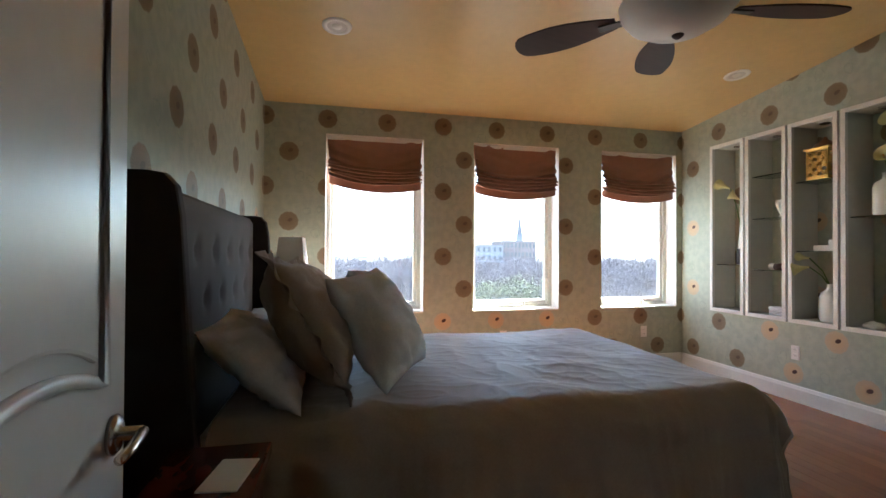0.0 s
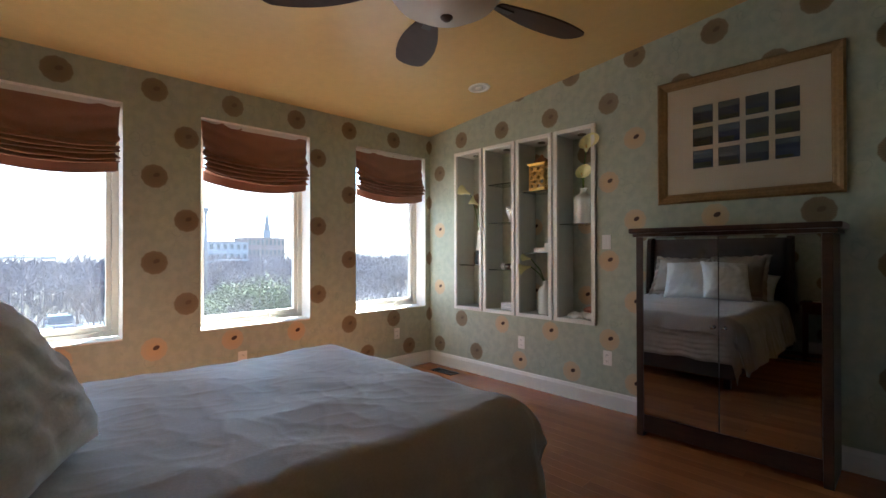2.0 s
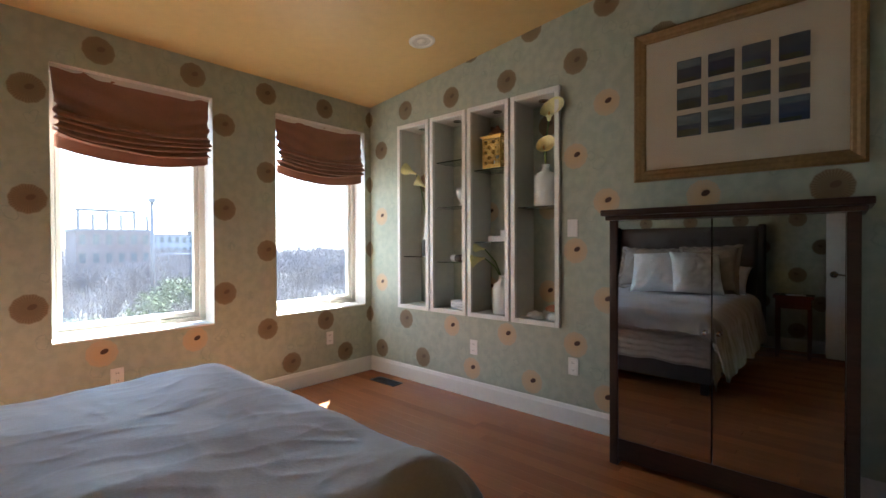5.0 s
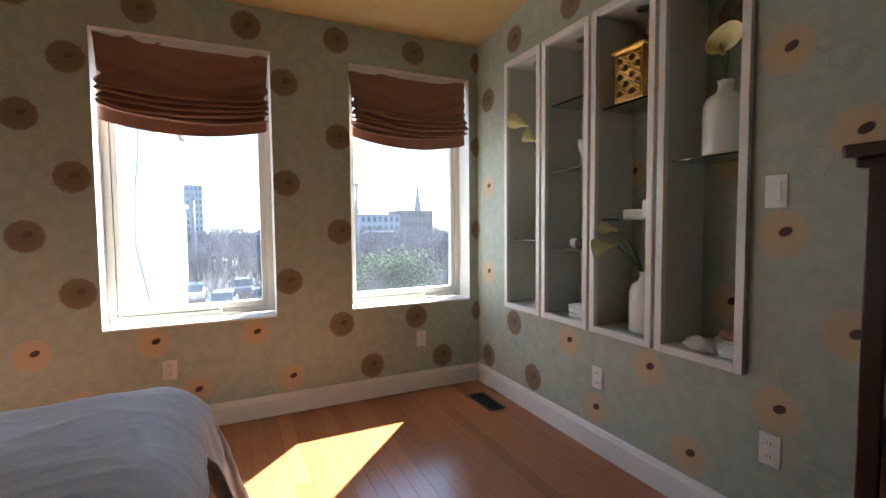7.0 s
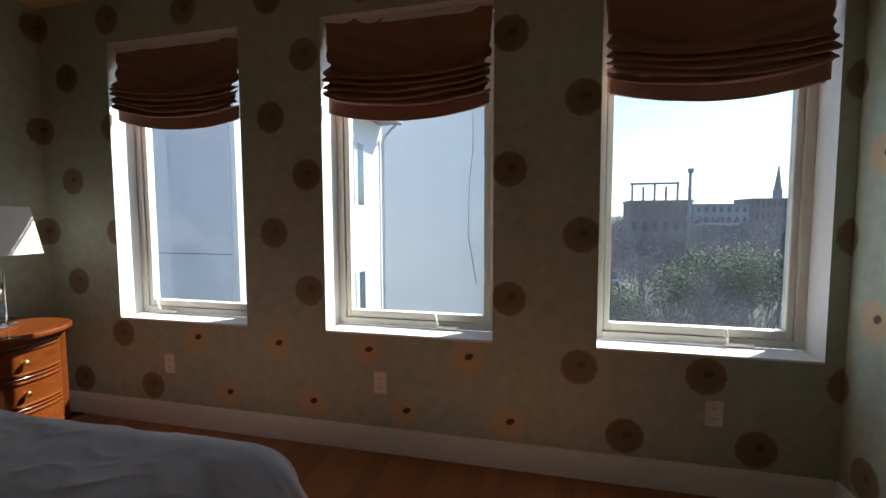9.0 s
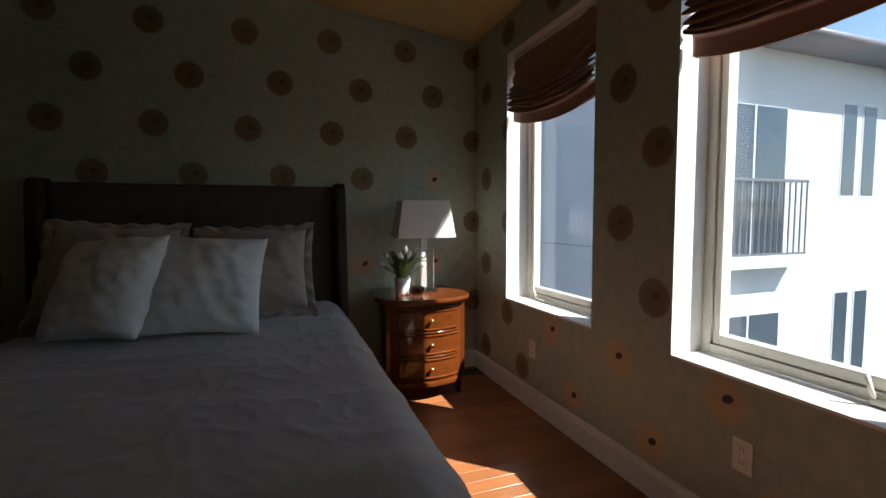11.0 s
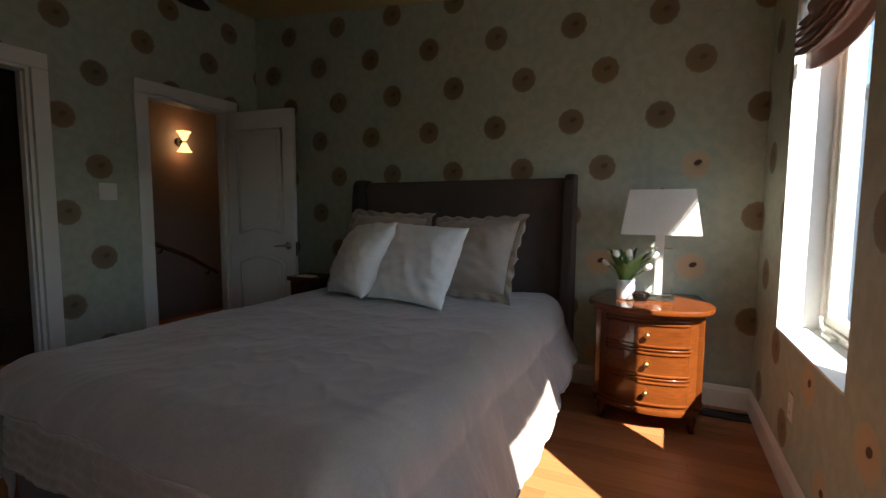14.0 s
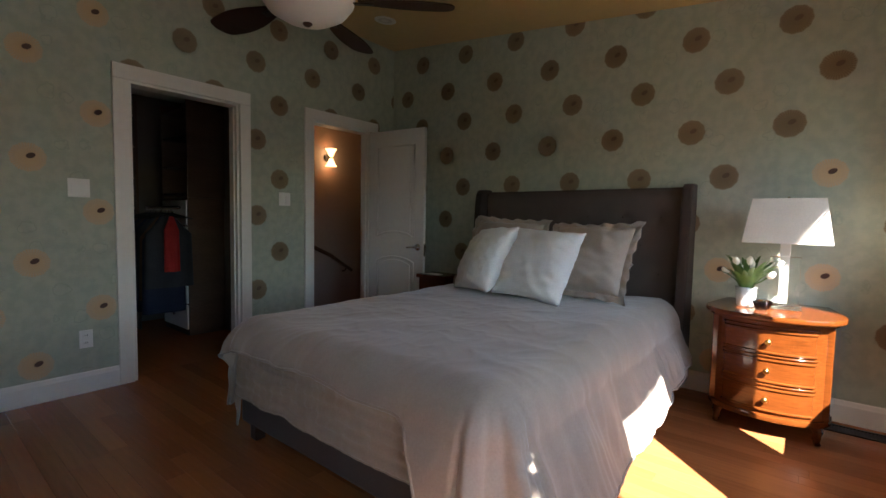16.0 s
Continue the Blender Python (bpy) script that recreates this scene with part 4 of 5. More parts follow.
CORAL = mat("coral_pink", (0.50, 0.22, 0.14), 0.5, grain=40, vary=0.2)
sea_shell((XM, NC[0] - 0.09, NZ0 + 0.031), 0.035, "small orange-pink shell in a wall niche", CORAL)
v = jar("goblet", "white scalloped ceramic cup on a glass shelf", (XM - 0.02, NC[1] - 0.07, 1.524), [(0, 0), (0.035, 0), (0.03, 0.012), (0.02, 0.025), (0.038, 0.06), (0.056, 0.11), (0.058, 0.15), (0.05, 0.15), (0.04, 0.07), (0, 0.05)], CERAMIC, "cup")
t = thing("rolled_towel", "pale rolled cloth tied with a dark band", "towel", (XM - 0.03, NC[1] - 0.05, 1.094))
part("roll", tube([(0, -0.085, 0), (0, -0.08, 0), (0, 0.08, 0), (0, 0.085, 0)], 0.029, 18), SHEET, t)
part("band", tube([(0, -0.035, 0), (0, 0.04, 0)], 0.0298, 18), DARKWOOD, t, "dark band")
t = thing("folded_cloth", "small folded white cloth stack in the niche", "cloth", (XM - 0.03, NC[1] - 0.06, NZ0 + 0.031))
for k in range(3):
    part("fold", moved(smooth(box(-0.05, -0.08, 0, 0.05, 0.08, 0.024, bevel=0.010)), pose(0, 0, 0.0245 * k, 0, 0, 4 * k - 4)), SHEET, t)
# gilt lantern
t = thing("lantern", "gold pierced-metal square lantern on a glass shelf", "lantern", (XM - 0.02, NC[2] - 0.015, 1.795))
H = 0.235
part("base", box(-0.085, -0.085, 0, 0.085, 0.085, 0.012, bevel=0.002), BRASS, t)
part("lid", box(-0.098, -0.098, H, 0.098, 0.098, H + 0.014, bevel=0.003), BRASS, t)
part("roof", merged(lathe([(0.09, H + 0.014), (0.06, H + 0.05), (0.018, H + 0.08), (0.012, H + 0.10), (0, H + 0.102)], 24)), mat("aged_copper", (0.30, 0.13, 0.05), 0.35, metal=0.8), t)
part("candle", lathe([(0, 0.012), (0.03, 0.012), (0.03, 0.10), (0, 0.10)], 20), CREAM, t)
for k in range(4):
    bms = [box(-0.085, 0.080, 0.012, -0.075, 0.085, H), box(0.075, 0.080, 0.012, 0.085, 0.085, H), box(-0.074, 0.080, 0.012, 0.074, 0.085, 0.022), box(-0.074, 0.080, H - 0.012, 0.074, 0.085, H)]
    for r in range(5):
        for c in range(4):
            cx, cz, rad = -0.055 + 0.0367 * c, 0.040 + 0.039 * r, 0.021 if (r + c) % 2 else 0.015
            bms.append(tube([(cx + rad * math.cos(q * 0.698), 0.0825, cz + rad * math.sin(q * 0.698)) for q in range(10)], 0.0042, 5))
            if (r + c) % 2 == 0:
                bms.append(tube([(cx - 0.02, 0.0825, cz - 0.02), (cx + 0.02, 0.0825, cz + 0.02)], 0.004, 5))
                bms.append(tube([(cx - 0.02, 0.0825, cz + 0.02), (cx + 0.02, 0.0825, cz - 0.02)], 0.004, 5))
    part("pierced_side", moved(merged(*bms), pose(0, 0, 0, 0, 0, 90 * k)), BRASS, t)
t = thing("small_box", "little white box and pale wooden block on a shelf", "box", (XM - 0.03, NC[2] - 0.05, 1.230))
part("block", box(-0.03, -0.02, 0, 0.03, 0.10, 0.045, bevel=0.006), CREAM, t)
part("box_body", box(-0.04, -0.085, 0, 0.04, -0.022, 0.09, bevel=0.006), CERAMIC, t)
prof = [(0, 0), (0.062, 0), (0.07, 0.012), (0.07, 0.20), (0.06, 0.232), (0.028, 0.255), (0.022, 0.285), (0.028, 0.30), (0.022, 0.30), (0.016, 0.28), (0, 0.27)]
v = jar("vase", "pale bottle vase with yellow calla lilies", (XM - 0.01, NC[2] - 0.045, NZ0 + 0.031), prof)
calla(v, [(0, 0, 0.27), (-0.02, 0.05, 0.36), (-0.06, 0.12, 0.43)], 0.09, (-0.7, 0.6, -0.2))
calla(v, [(0, 0, 0.27), (0.0, 0.06, 0.40), (-0.03, 0.14, 0.50)], 0.08, (-0.3, 0.8, 0.1))
v = jar("vase", "pale bottle vase with cream calla lilies", (XM - 0.01, NC[3] - 0.02, 1.480), [(r * 1.15, z * 1.0) for r, z in prof])
calla(v, [(0, 0, 0.27), (-0.01, 0.0, 0.36), (-0.04, -0.01, 0.40)], 0.10, (-0.8, -0.4, 0.15))
calla(v, [(0, 0, 0.27), (-0.02, -0.02, 0.50), (-0.06, -0.06, 0.60)], 0.12, (-0.7, -0.4, 0.35))
for k, (dy, s) in enumerate(((0.03, 0.05), (-0.07, 0.045), (-0.02, 0.055), (-0.11, 0.05), (-0.06, 0.04))):
    sea_shell((XM - 0.06 + 0.05 * (k % 3), NC[3] + dy, NZ0 + 0.031), s, "white sea shell lying in a wall niche", CERAMIC, 40 * k)
sea_shell((XM + 0.03, NC[3] - 0.06, NZ0 + 0.031 + 0.05), 0.045, "brown sea shell resting on white shells", CORAL)

# ---- mirrored cabinet and picture ----
ar = thing("mirrored_cabinet", "dark walnut cabinet with two mirrored doors", "cabinet")
X0, X1, Y0, Y1 = 3.35, EX - 0.02, 0.675, 1.695
part("top", box(X0 - 0.03, Y0 - 0.04, 1.362, X1, Y1 + 0.04, 1.395, bevel=0.008), DARKWOOD, ar)
part("cornice", box(X0 - 0.012, Y0 - 0.02, 1.338, X1, Y1 + 0.02, 1.361, bevel=0.006), DARKWOOD, ar)
for y0, y1 in ((Y0, Y0 + 0.045), (Y1 - 0.045, Y1)):
    part("side_panel", box(X0, y0, 0.0, X1, y1, 1.337, bevel=0.004), DARKWOOD, ar)
part("back_panel", box(X1 - 0.02, Y0 + 0.046, 0.05, X1, Y1 - 0.046, 1.336), DARKWOOD, ar)
part("plinth", box(X0 + 0.004, Y0 + 0.046, 0.03, X1 - 0.021, Y1 - 0.046, 0.145, bevel=0.004), DARKWOOD, ar)
ym = 1.20
for y0, y1, hy in ((Y0 + 0.048, ym - 0.002, ym - 0.03), (ym + 0.002, Y1 - 0.048, ym + 0.03)):
    d = part("door", box(X0 + 0.006, y0, 0.148, X0 + 0.026, y1, 1.335, bevel=0.002), DARKWOOD, ar)
    part("mirror", box(X0 + 0.001, y0 + 0.001, 0.150, X0 + 0.0055, y1 - 0.001, 1.333), MIRROR, d, "bevelled mirror pane")
    part("knob", moved(lathe([(0.004, 0), (0.004, 0.012), (0.011, 0.018), (0.009, 0.026), (0, 0.028)], 14), Matrix.Translation((X0 + 0.001, hy, 0.78)) @ pose(0, 0, 0, 0, -90, 0)), NICKEL, d)

pic = thing("framed_picture", "gilt-framed picture of twelve small blue prints on cream mat", "picture")
py0, py1, pz0, pz1 = 0.645, 1.672, 1.575, 2.445
prof = [(0, 0.0), (0.0, 0.022), (0.012, 0.034), (0.03, 0.030), (0.042, 0.022), (0.055, 0.020), (0.066, 0.012), (0.066, 0.0)]
def mitred(y0, y1, z0, z1, prof, x):
    bm = bmesh.new()
    rings = []
    for cy, cz, sy, sz in ((y0, z0, 1, 1), (y1, z0, -1, 1), (y1, z1, -1, -1), (y0, z1, 1, -1)):
        rings.append([bm.verts.new((x - h, cy + sy * d, cz + sz * d)) for d, h in prof])
    for k in range(4):
        a, b = rings[k], rings[(k + 1) % 4]
        for i in range(len(prof)):
            j = (i + 1) % len(prof)
            bm.faces.new((a[i], a[j], b[j], b[i]))
    bmesh.ops.recalc_face_normals(bm, faces=bm.faces)
    return bm


part("frame", mitred(py0, py1, pz0, pz1, prof, EX - 0.004), GILT, pic, "moulded antique gilt frame")
part("mat", box(EX - 0.014, py0 + 0.06, pz0 + 0.06, EX - 0.006, py1 - 0.06, pz1 - 0.06), MATBOARD, pic, "cream mat board")
rnd = random.Random(3)
for r in range(3):
    for c in range(4):
        y, z = 1.44 - 0.155 * c, 2.235 - 0.152 * r
        k = rnd.uniform(0.25, 0.9)
        ink = mat("print_ink", (0.05 * k, 0.075 * k, 0.10 * k + rnd.uniform(0, 0.03)), 0.6, grain=14, vary=0.6, bump=0, stretch=(1, 0.6, 1.6))
        part("print", box(EX - 0.0165, y - 0.122, z - 0.122, EX - 0.0142, y, z), ink, pic, "small blue landscape print")
        band = z - rnd.uniform(0.03, 0.07)
        glow = rnd.uniform(0.5, 1.3)
        haze = mat("print_sky_ink", (0.13 * glow, 0.17 * glow, 0.20 * glow), 0.6, grain=20, vary=0.5, bump=0, stretch=(1, 0.5, 2.0))
        part("print_sky", box(EX - 0.0172, y - 0.118, band, EX - 0.0166, y - 0.004, z - 0.004), haze, pic, "pale sky of a small print")
        shore = mat("print_shore_ink", (0.10 * k, 0.12 * k, 0.07 * k), 0.6, grain=30, vary=0.6, bump=0)
        low = z - 0.118
        part("print_shore", box(EX - 0.0172, y - rnd.uniform(0.07, 0.118), low, EX - 0.0166, y - 0.004, low + rnd.uniform(0.015, 0.035)), shore, pic, "dark shore of a small print")
part("glazing", box(EX - 0.0205, py0 + 0.06, pz0 + 0.06, EX - 0.0185, py1 - 0.06, pz1 - 0.06), PICGLASS, pic).visible_shadow = False

# ---- ceiling fan, lights ----
FX, FY, FZ = 1.51, 1.65, 2.160
fan = thing("ceiling_fan", "five-blade dark wood ceiling fan with frosted bowl light", "ceiling fan", (FX, FY, FZ))
top = ceiling_z(FY) - FZ
part("bowl", lathe([(0.0, 0.0), (0.06, 0.004), (0.13, 0.024), (0.20, 0.064), (0.238, 0.115), (0.245, 0.15), (0.235, 0.165), (0, 0.165)], 40), BOWL, fan, "frosted glass bowl")
part("bowl_cap", lathe([(0.0, -0.016), (0.012, -0.014), (0.024, -0.004), (0.026, 0.004), (0, 0.004)], 18), DARKWOOD, fan)
part("motor", lathe([(0.0, 0.166), (0.12, 0.166), (0.135, 0.19), (0.135, 0.25), (0.11, 0.29), (0.05, 0.31), (0.0, 0.31)], 32), BLACK, fan)
part("downrod", tube([(0, 0, 0.30), (0, 0, top - 0.03)], 0.014, 12), BLACK, fan)
part("canopy", lathe([(0.0, top - 0.09), (0.03, top - 0.085), (0.065, top - 0.03), (0.07, top + 0.01), (0, top + 0.01)], 24), BLACK, fan)
for k in range(5):
    a = radians(62 + 72 * k)
    m = pose(0, 0, 0.125, 0, 0, math.degrees(a))
    pts = []
    n = 16
    for i in range(n + 1):
        q = i / n
        pts.append((0.26 + 0.45 * q, -0.035 - 0.060 * math.sin(q * 2.3)))
    for i in range(9):
        th = -math.pi / 2 + math.pi * i / 8
        pts.append((0.71 + 0.06 * math.cos(th), 0.079 * math.sin(th)))
    for i in range(n, -1, -1):
        q = i / n
        pts.append((0.26 + 0.45 * q, 0.035 + 0.060 * math.sin(q * 2.3)))
    bl = part("blade", moved(outline(pts, -0.004, 0.004, 0.002), m @ pose(0, 0, 0, 12)), BLADE, fan)
    part("blade_iron", moved(box(0.235, -0.02, -0.012, 0.34, 0.02, -0.005, bevel=0.002), m @ pose(0, 0, 0, 12)), BLACK, bl)


def downlight(x, y):
    t = thing("downlight", "white recessed round downlight, switched off", "ceiling light", (x, y, ceiling_z(y)), "downlights")
    t.rotation_euler = (math.atan(-0.105), 0, 0)
    part("trim_ring", lathe([(0.062, -0.001), (0.066, -0.008), (0.092, -0.006), (0.096, 0.001)], 32), WHITE, t)
    part("baffle", lathe([(0.063, -0.003), (0.055, -0.0025), (0.04, -0.0015), (0, -0.0012)], 28), PLASTER, t)
    part("lamp_face", lathe([(0.034, -0.0025), (0.03, -0.007), (0, -0.009)], 20), BOWL, t)


for x, y in ((0.033, 2.94), (3.205, 2.985), (0.10, 0.75), (3.1, 0.75)):
    downlight(x, y)
t = thing("smoke_detector", "small round white smoke detector on the ceiling", "smoke detector", (0.55, 0.62, ceiling_z(0.62)))
part("case", lathe([(0.065, 0.004), (0.065, -0.018), (0.05, -0.032), (0, -0.036)], 28), PLATE, t)


# ---- plates, vents ----
def plate(kind, x, y, z, facing, slots):
    t = thing(kind, "white plastic %s on the wall" % kind.replace("_", " "), "switch" if "switch" in kind else "outlet", (x, y, z))
    t.rotation_euler = (0, 0, radians(facing))
    w = 0.036 if slots != 2 else 0.056
    body = part("cover", box(-w, -0.006, -0.058, w, 0.0, 0.058, bevel=0.003), PLATE, t)
    if kind == "light_switch":
        for c in ((0,) if slots == 1 else (-0.024, 0.024)):
            part("rocker", moved(box(c - 0.016, -0.010, -0.032, c + 0.016, -0.0055, 0.032, bevel=0.002), pose(0, 0, 0, 3)), PLATE, t)
    else:
        for c in (-0.024, 0.024):
            part("socket", box(-0.017, -0.008, c - 0.014, 0.017, -0.0055, c + 0.014, bevel=0.002), PLATE, t)
            for s in (-0.006, 0.006):
                part("slot", box(s - 0.0012, -0.0086, c - 0.004, s + 0.0012, -0.0078, c + 0.006), BLACK, t)


for x, z in ((0.287, 0.375), (1.641, 0.377), (3.222, 0.377)):
    plate("wall_outlet", x, NY, z, 0, 0)
plate("wall_outlet", EX, 2.909, 0.398, -90, 0)
plate("wall_outlet", EX, 2.073, 0.394, -90, 0)
plate("light_switch", EX, 2.078, 1.315, -90, 1)
plate("wall_outlet", 2.146, SY, 0.348, 180, 0)
plate("light_switch", 2.158, SY, 1.312, 180, 2)
plate("light_switch", 0.726, SY, 1.309, 180, 2)


def floor_vent(x, y):
    t = thing("floor_vent", "dark bronze slotted floor register", "floor vent", (x, y, 0))
    part("vent_frame", merged(box(-0.06, -0.15, 0.0, -0.045, 0.15, 0.006), box(0.045, -0.15, 0.0, 0.06, 0.15, 0.006), box(-0.044, -0.15, 0.0, 0.044, -0.135, 0.006), box(-0.044, 0.135, 0.0, 0.044, 0.15, 0.006)), BLACK, t)
    part("vent_pan", box(-0.044, -0.134, 0.0, 0.044, 0.134, 0.001), BLACK, t)
    for i in range(17):
        part("slat", box(-0.043, -0.13 + 0.0155 * i, 0.001, 0.043, -0.122 + 0.0155 * i, 0.005), BLACK, t)


floor_vent(3.52, 3.75)
floor_vent(-0.46, 4.02)

# ---- hall behind the entry door ----
HALL = mat("hall_paint", (0.27, 0.225, 0.21), 0.6, grain=20, vary=0.06, bump=0.06)
structure("hall_wall_south", box(-1.5, -1.32, -0.1, 0.70, -1.20, 2.6), HALL, "plain taupe hall wall with a sconce", "wall")
structure("hall_wall_west", box(-1.5, -1.20, -0.1, -1.40, 0.042, 2.6), HALL, "plain taupe hall wall", "wall")
structure("hall_wall_north", box(-1.40, 0.043, -0.1, WX - 0.201, 0.163, 2.6), HALL, "plain taupe hall wall", "wall")
structure("hall_wall_east", box(0.60, -1.20, -0.1, 0.70, 0.042, 2.6), HALL, "plain taupe hall wall", "wall")
structure("hall_ceiling", box(-1.5, -1.32, 2.4, 0.60, 0.042, 2.5), PLASTER, "plain hall ceiling", "ceiling")
sc = thing("wall_sconce", "lit bronze wall sconce with two small flared shades", "wall lamp", (-0.735, -1.198, 1.93))
part("backplate", moved(lathe([(0, 0), (0.05, 0), (0.05, 0.012), (0.02, 0.022), (0, 0.024)], 20), pose(0, 0, 0, -90)), BLACK, sc)
part("arm", tube([(0, 0.01, 0), (0, 0.07, 0)], 0.012, 8), BLACK, sc)
AMBER = glow_mat("amber_glass", (1.0, 0.50, 0.17), 0.6)
for s in (-1, 1):
    ob = part("shade", moved(lathe([(0.02, 0.01), (0.03, 0.03), (0.055, 0.085), (0.075, 0.11)], 20), Matrix.Translation((0, 0.09, 0)) @ pose(0, 0, 0, 0 if s > 0 else 180)), AMBER, sc, "glowing amber glass shade")
    ob.visible_shadow = False
    bulb = new("sconce_bulb", bpy.data.lights.new("sconce_bulb", "POINT"))
    bulb.data.energy, bulb.data.color, bulb.data.shadow_soft_size = 0.05, (1.0, 0.6, 0.28), 0.03
    bulb.location = (-0.735, -1.108, 1.93 + s * 0.07)
hr = thing("handrail", "dark wooden stair handrail on brackets", "handrail")
part("rail", tube([(-0.35, -1.13, 0.84), (-0.75, -1.13, 0.66), (-1.10, -1.13, 0.44)], 0.025, 12), DARKWOOD, hr)
for x, z in ((-0.45, 0.77), (-1.0, 0.48)):
    part("bracket", tube([(x, -1.20, z - 0.05), (x, -1.15, z - 0.04), (x, -1.13, z - 0.005)], 0.008, 8), BLACK, hr)

# ---- closet ----
SHELFWOOD = mat("closet_shelf_wood", (0.13, 0.075, 0.045), 0.5, grain=40, vary=0.3, bump=0.05, stretch=(1, 0.3, 3))
# wall plaster darkened so that the closet's shade is in its colour
CLOSET_DIM = mat("closet_dim_plaster", (0.17, 0.14, 0.12), 0.7, grain=20, vary=0.06, bump=0.06)
structure("closet_wall_west", box(0.701, -1.9, -0.1, 0.78, 0.042, 2.6), CLOSET_DIM, "plain closet wall", "wall")
structure("closet_wall_south", box(0.781, -1.9, -0.1, 2.60, -1.80, 2.6), CLOSET_DIM, "plain closet wall", "wall")
structure("closet_wall_east", box(2.52, -1.799, -0.1, 2.60, 0.042, 2.6), CLOSET_DIM, "plain closet wall", "wall")
structure("closet_ceiling", box(0.70, -1.9, 2.4, 2.60, 0.042, 2.5), PLASTER, "plain closet ceiling", "ceiling")


def shelf_tower(x0, x1, y0, y1, label, levels, base=0.0):
    t = thing("closet_shelves", label, "shelves", ((x0 + x1) / 2, (y0 + y1) / 2, 0))
    hx, hy = (x1 - x0) / 2, (y1 - y0) / 2
    along_y = hy > hx
    for s in (-1, 1):
        if along_y:
            part("upright", box(-hx, s * hy - 0.01, base, hx, s * hy + 0.01, 2.25), SHELFWOOD, t)
        else:
            part("upright", box(s * hx - 0.01, -hy, 0, s * hx + 0.01, hy, 2.25), SHELFWOOD, t)
    for z in levels:
        part("shelf", box(-hx + 0.011, -hy + 0.011, z, hx - 0.011, hy - 0.011, z + 0.02), SHELFWOOD, t)
    return t


shelf_tower(1.35, 2.05, -1.79, -1.42, "brown wooden closet shelves stacked with dark folded clothes", (0.3, 0.62, 1.2, 1.5, 1.8, 2.1))
shelf_tower(0.79, 1.14, -1.40, -0.80, "brown wooden closet shelves beside the hanging clothes", (1.35, 1.62, 1.9, 2.15), 1.322)
rnd = random.Random(9)
# cloth colours kept dark as well, for the shade inside the closet
CLOTHS = [mat("cloth_%s" % n, c, 0.9, grain=80, vary=0.2, bump=0.3, spec=0.2) for n, c in (("navy", (0.03, 0.035, 0.06)), ("grey", (0.05, 0.05, 0.055)), ("red", (0.42, 0.035, 0.03)), ("brown", (0.10, 0.06, 0.04)), ("white", (0.32, 0.31, 0.30)))]
for z in (0.32, 0.64, 1.22, 1.52, 1.82):
    for x in (1.42, 1.68, 1.90):
        h = rnd.uniform(0.1, 0.22)
        tagged(part("folded_clothes", smooth(box(x - 0.05, -1.74, z, x + 0.10, -1.46, z + h, bevel=0.02)), CLOTHS[rnd.randrange(5)]), "stack of folded clothes on a closet shelf", "clothes", "folded clothes")
dr = thing("drawer_unit", "brown wooden closet drawer unit with five white drawers", "drawers", (0.965, -1.10, 0))
part("carcass", box(-0.175, -0.29, 0, 0.165, 0.29, 1.32, bevel=0.003), SHELFWOOD, dr)
for k in range(5):
    d = part("drawer_front", box(0.166, -0.28, 0.06 + 0.25 * k, 0.182, 0.28, 0.295 + 0.25 * k, bevel=0.004), WHITE, dr)
    part("knob", moved(lathe([(0.005, 0), (0.012, 0.012), (0.012, 0.02), (0, 0.022)], 12), Matrix.Translation((0.182, 0, 0.18 + 0.25 * k)) @ pose(0, 0, 0, 0, 90, 0)), NICKEL, d)
tagged(part("clothes_rod", tube([(1.28, -1.41, 1.22), (1.28, -1.36, 1.22), (1.28, -0.62, 1.22)], 0.014, 10), NICKEL), "chrome hanging rod in the closet", "rod")


def garment(y, material, label, length, half=0.19):
    t = thing("hanging_garment", label, "clothes", (1.30, y, 1.22), "hanging clothes")
    bm = bmesh.new()
    n = 14
    rows = []
    for j in range(9):
        q = j / 8
        row = []
        for i in range(2 * n):
            a = 2 * math.pi * i / (2 * n)
            wx = half * min(1, 0.25 + 3 * q) * (1 + 0.1 * q)
            row.append(bm.verts.new((wx * math.cos(a), (0.018 + 0.02 * q) * math.sin(a) * (1 + 0.4 * math.sin(5 * a + y * 9)), -0.08 - length * q)))
        rows.append(row)
    for p, r in zip(rows, rows[1:]):
        for i in range(2 * n):
            bm.faces.new((p[i], p[(i + 1) % (2 * n)], r[(i + 1) % (2 * n)], r[i]))
    part("cloth", smooth(bm), material, t)
    part("hanger", tube([(-0.18, 0, -0.10), (0, 0, -0.05), (0.18, 0, -0.10)], 0.006, 6), BLACK, t)
    part("hook", tube([(0, 0, -0.05), (0, 0, -0.02), (-0.02, 0, 0.012), (-0.035, 0, 0.0)], 0.003, 6), NICKEL, t)


for k in range(11):
    m = CLOTHS[2] if k == 10 else CLOTHS[(0, 1, 3, 0, 1)[k % 5]]
    garment(-1.36 + 0.062 * k, m, "red garment on a hanger" if k == 10 else "garment hanging on the closet rod", 0.5 if k == 10 else 0.65 + 0.12 * (k % 3), 0.06 if k == 10 else 0.19)

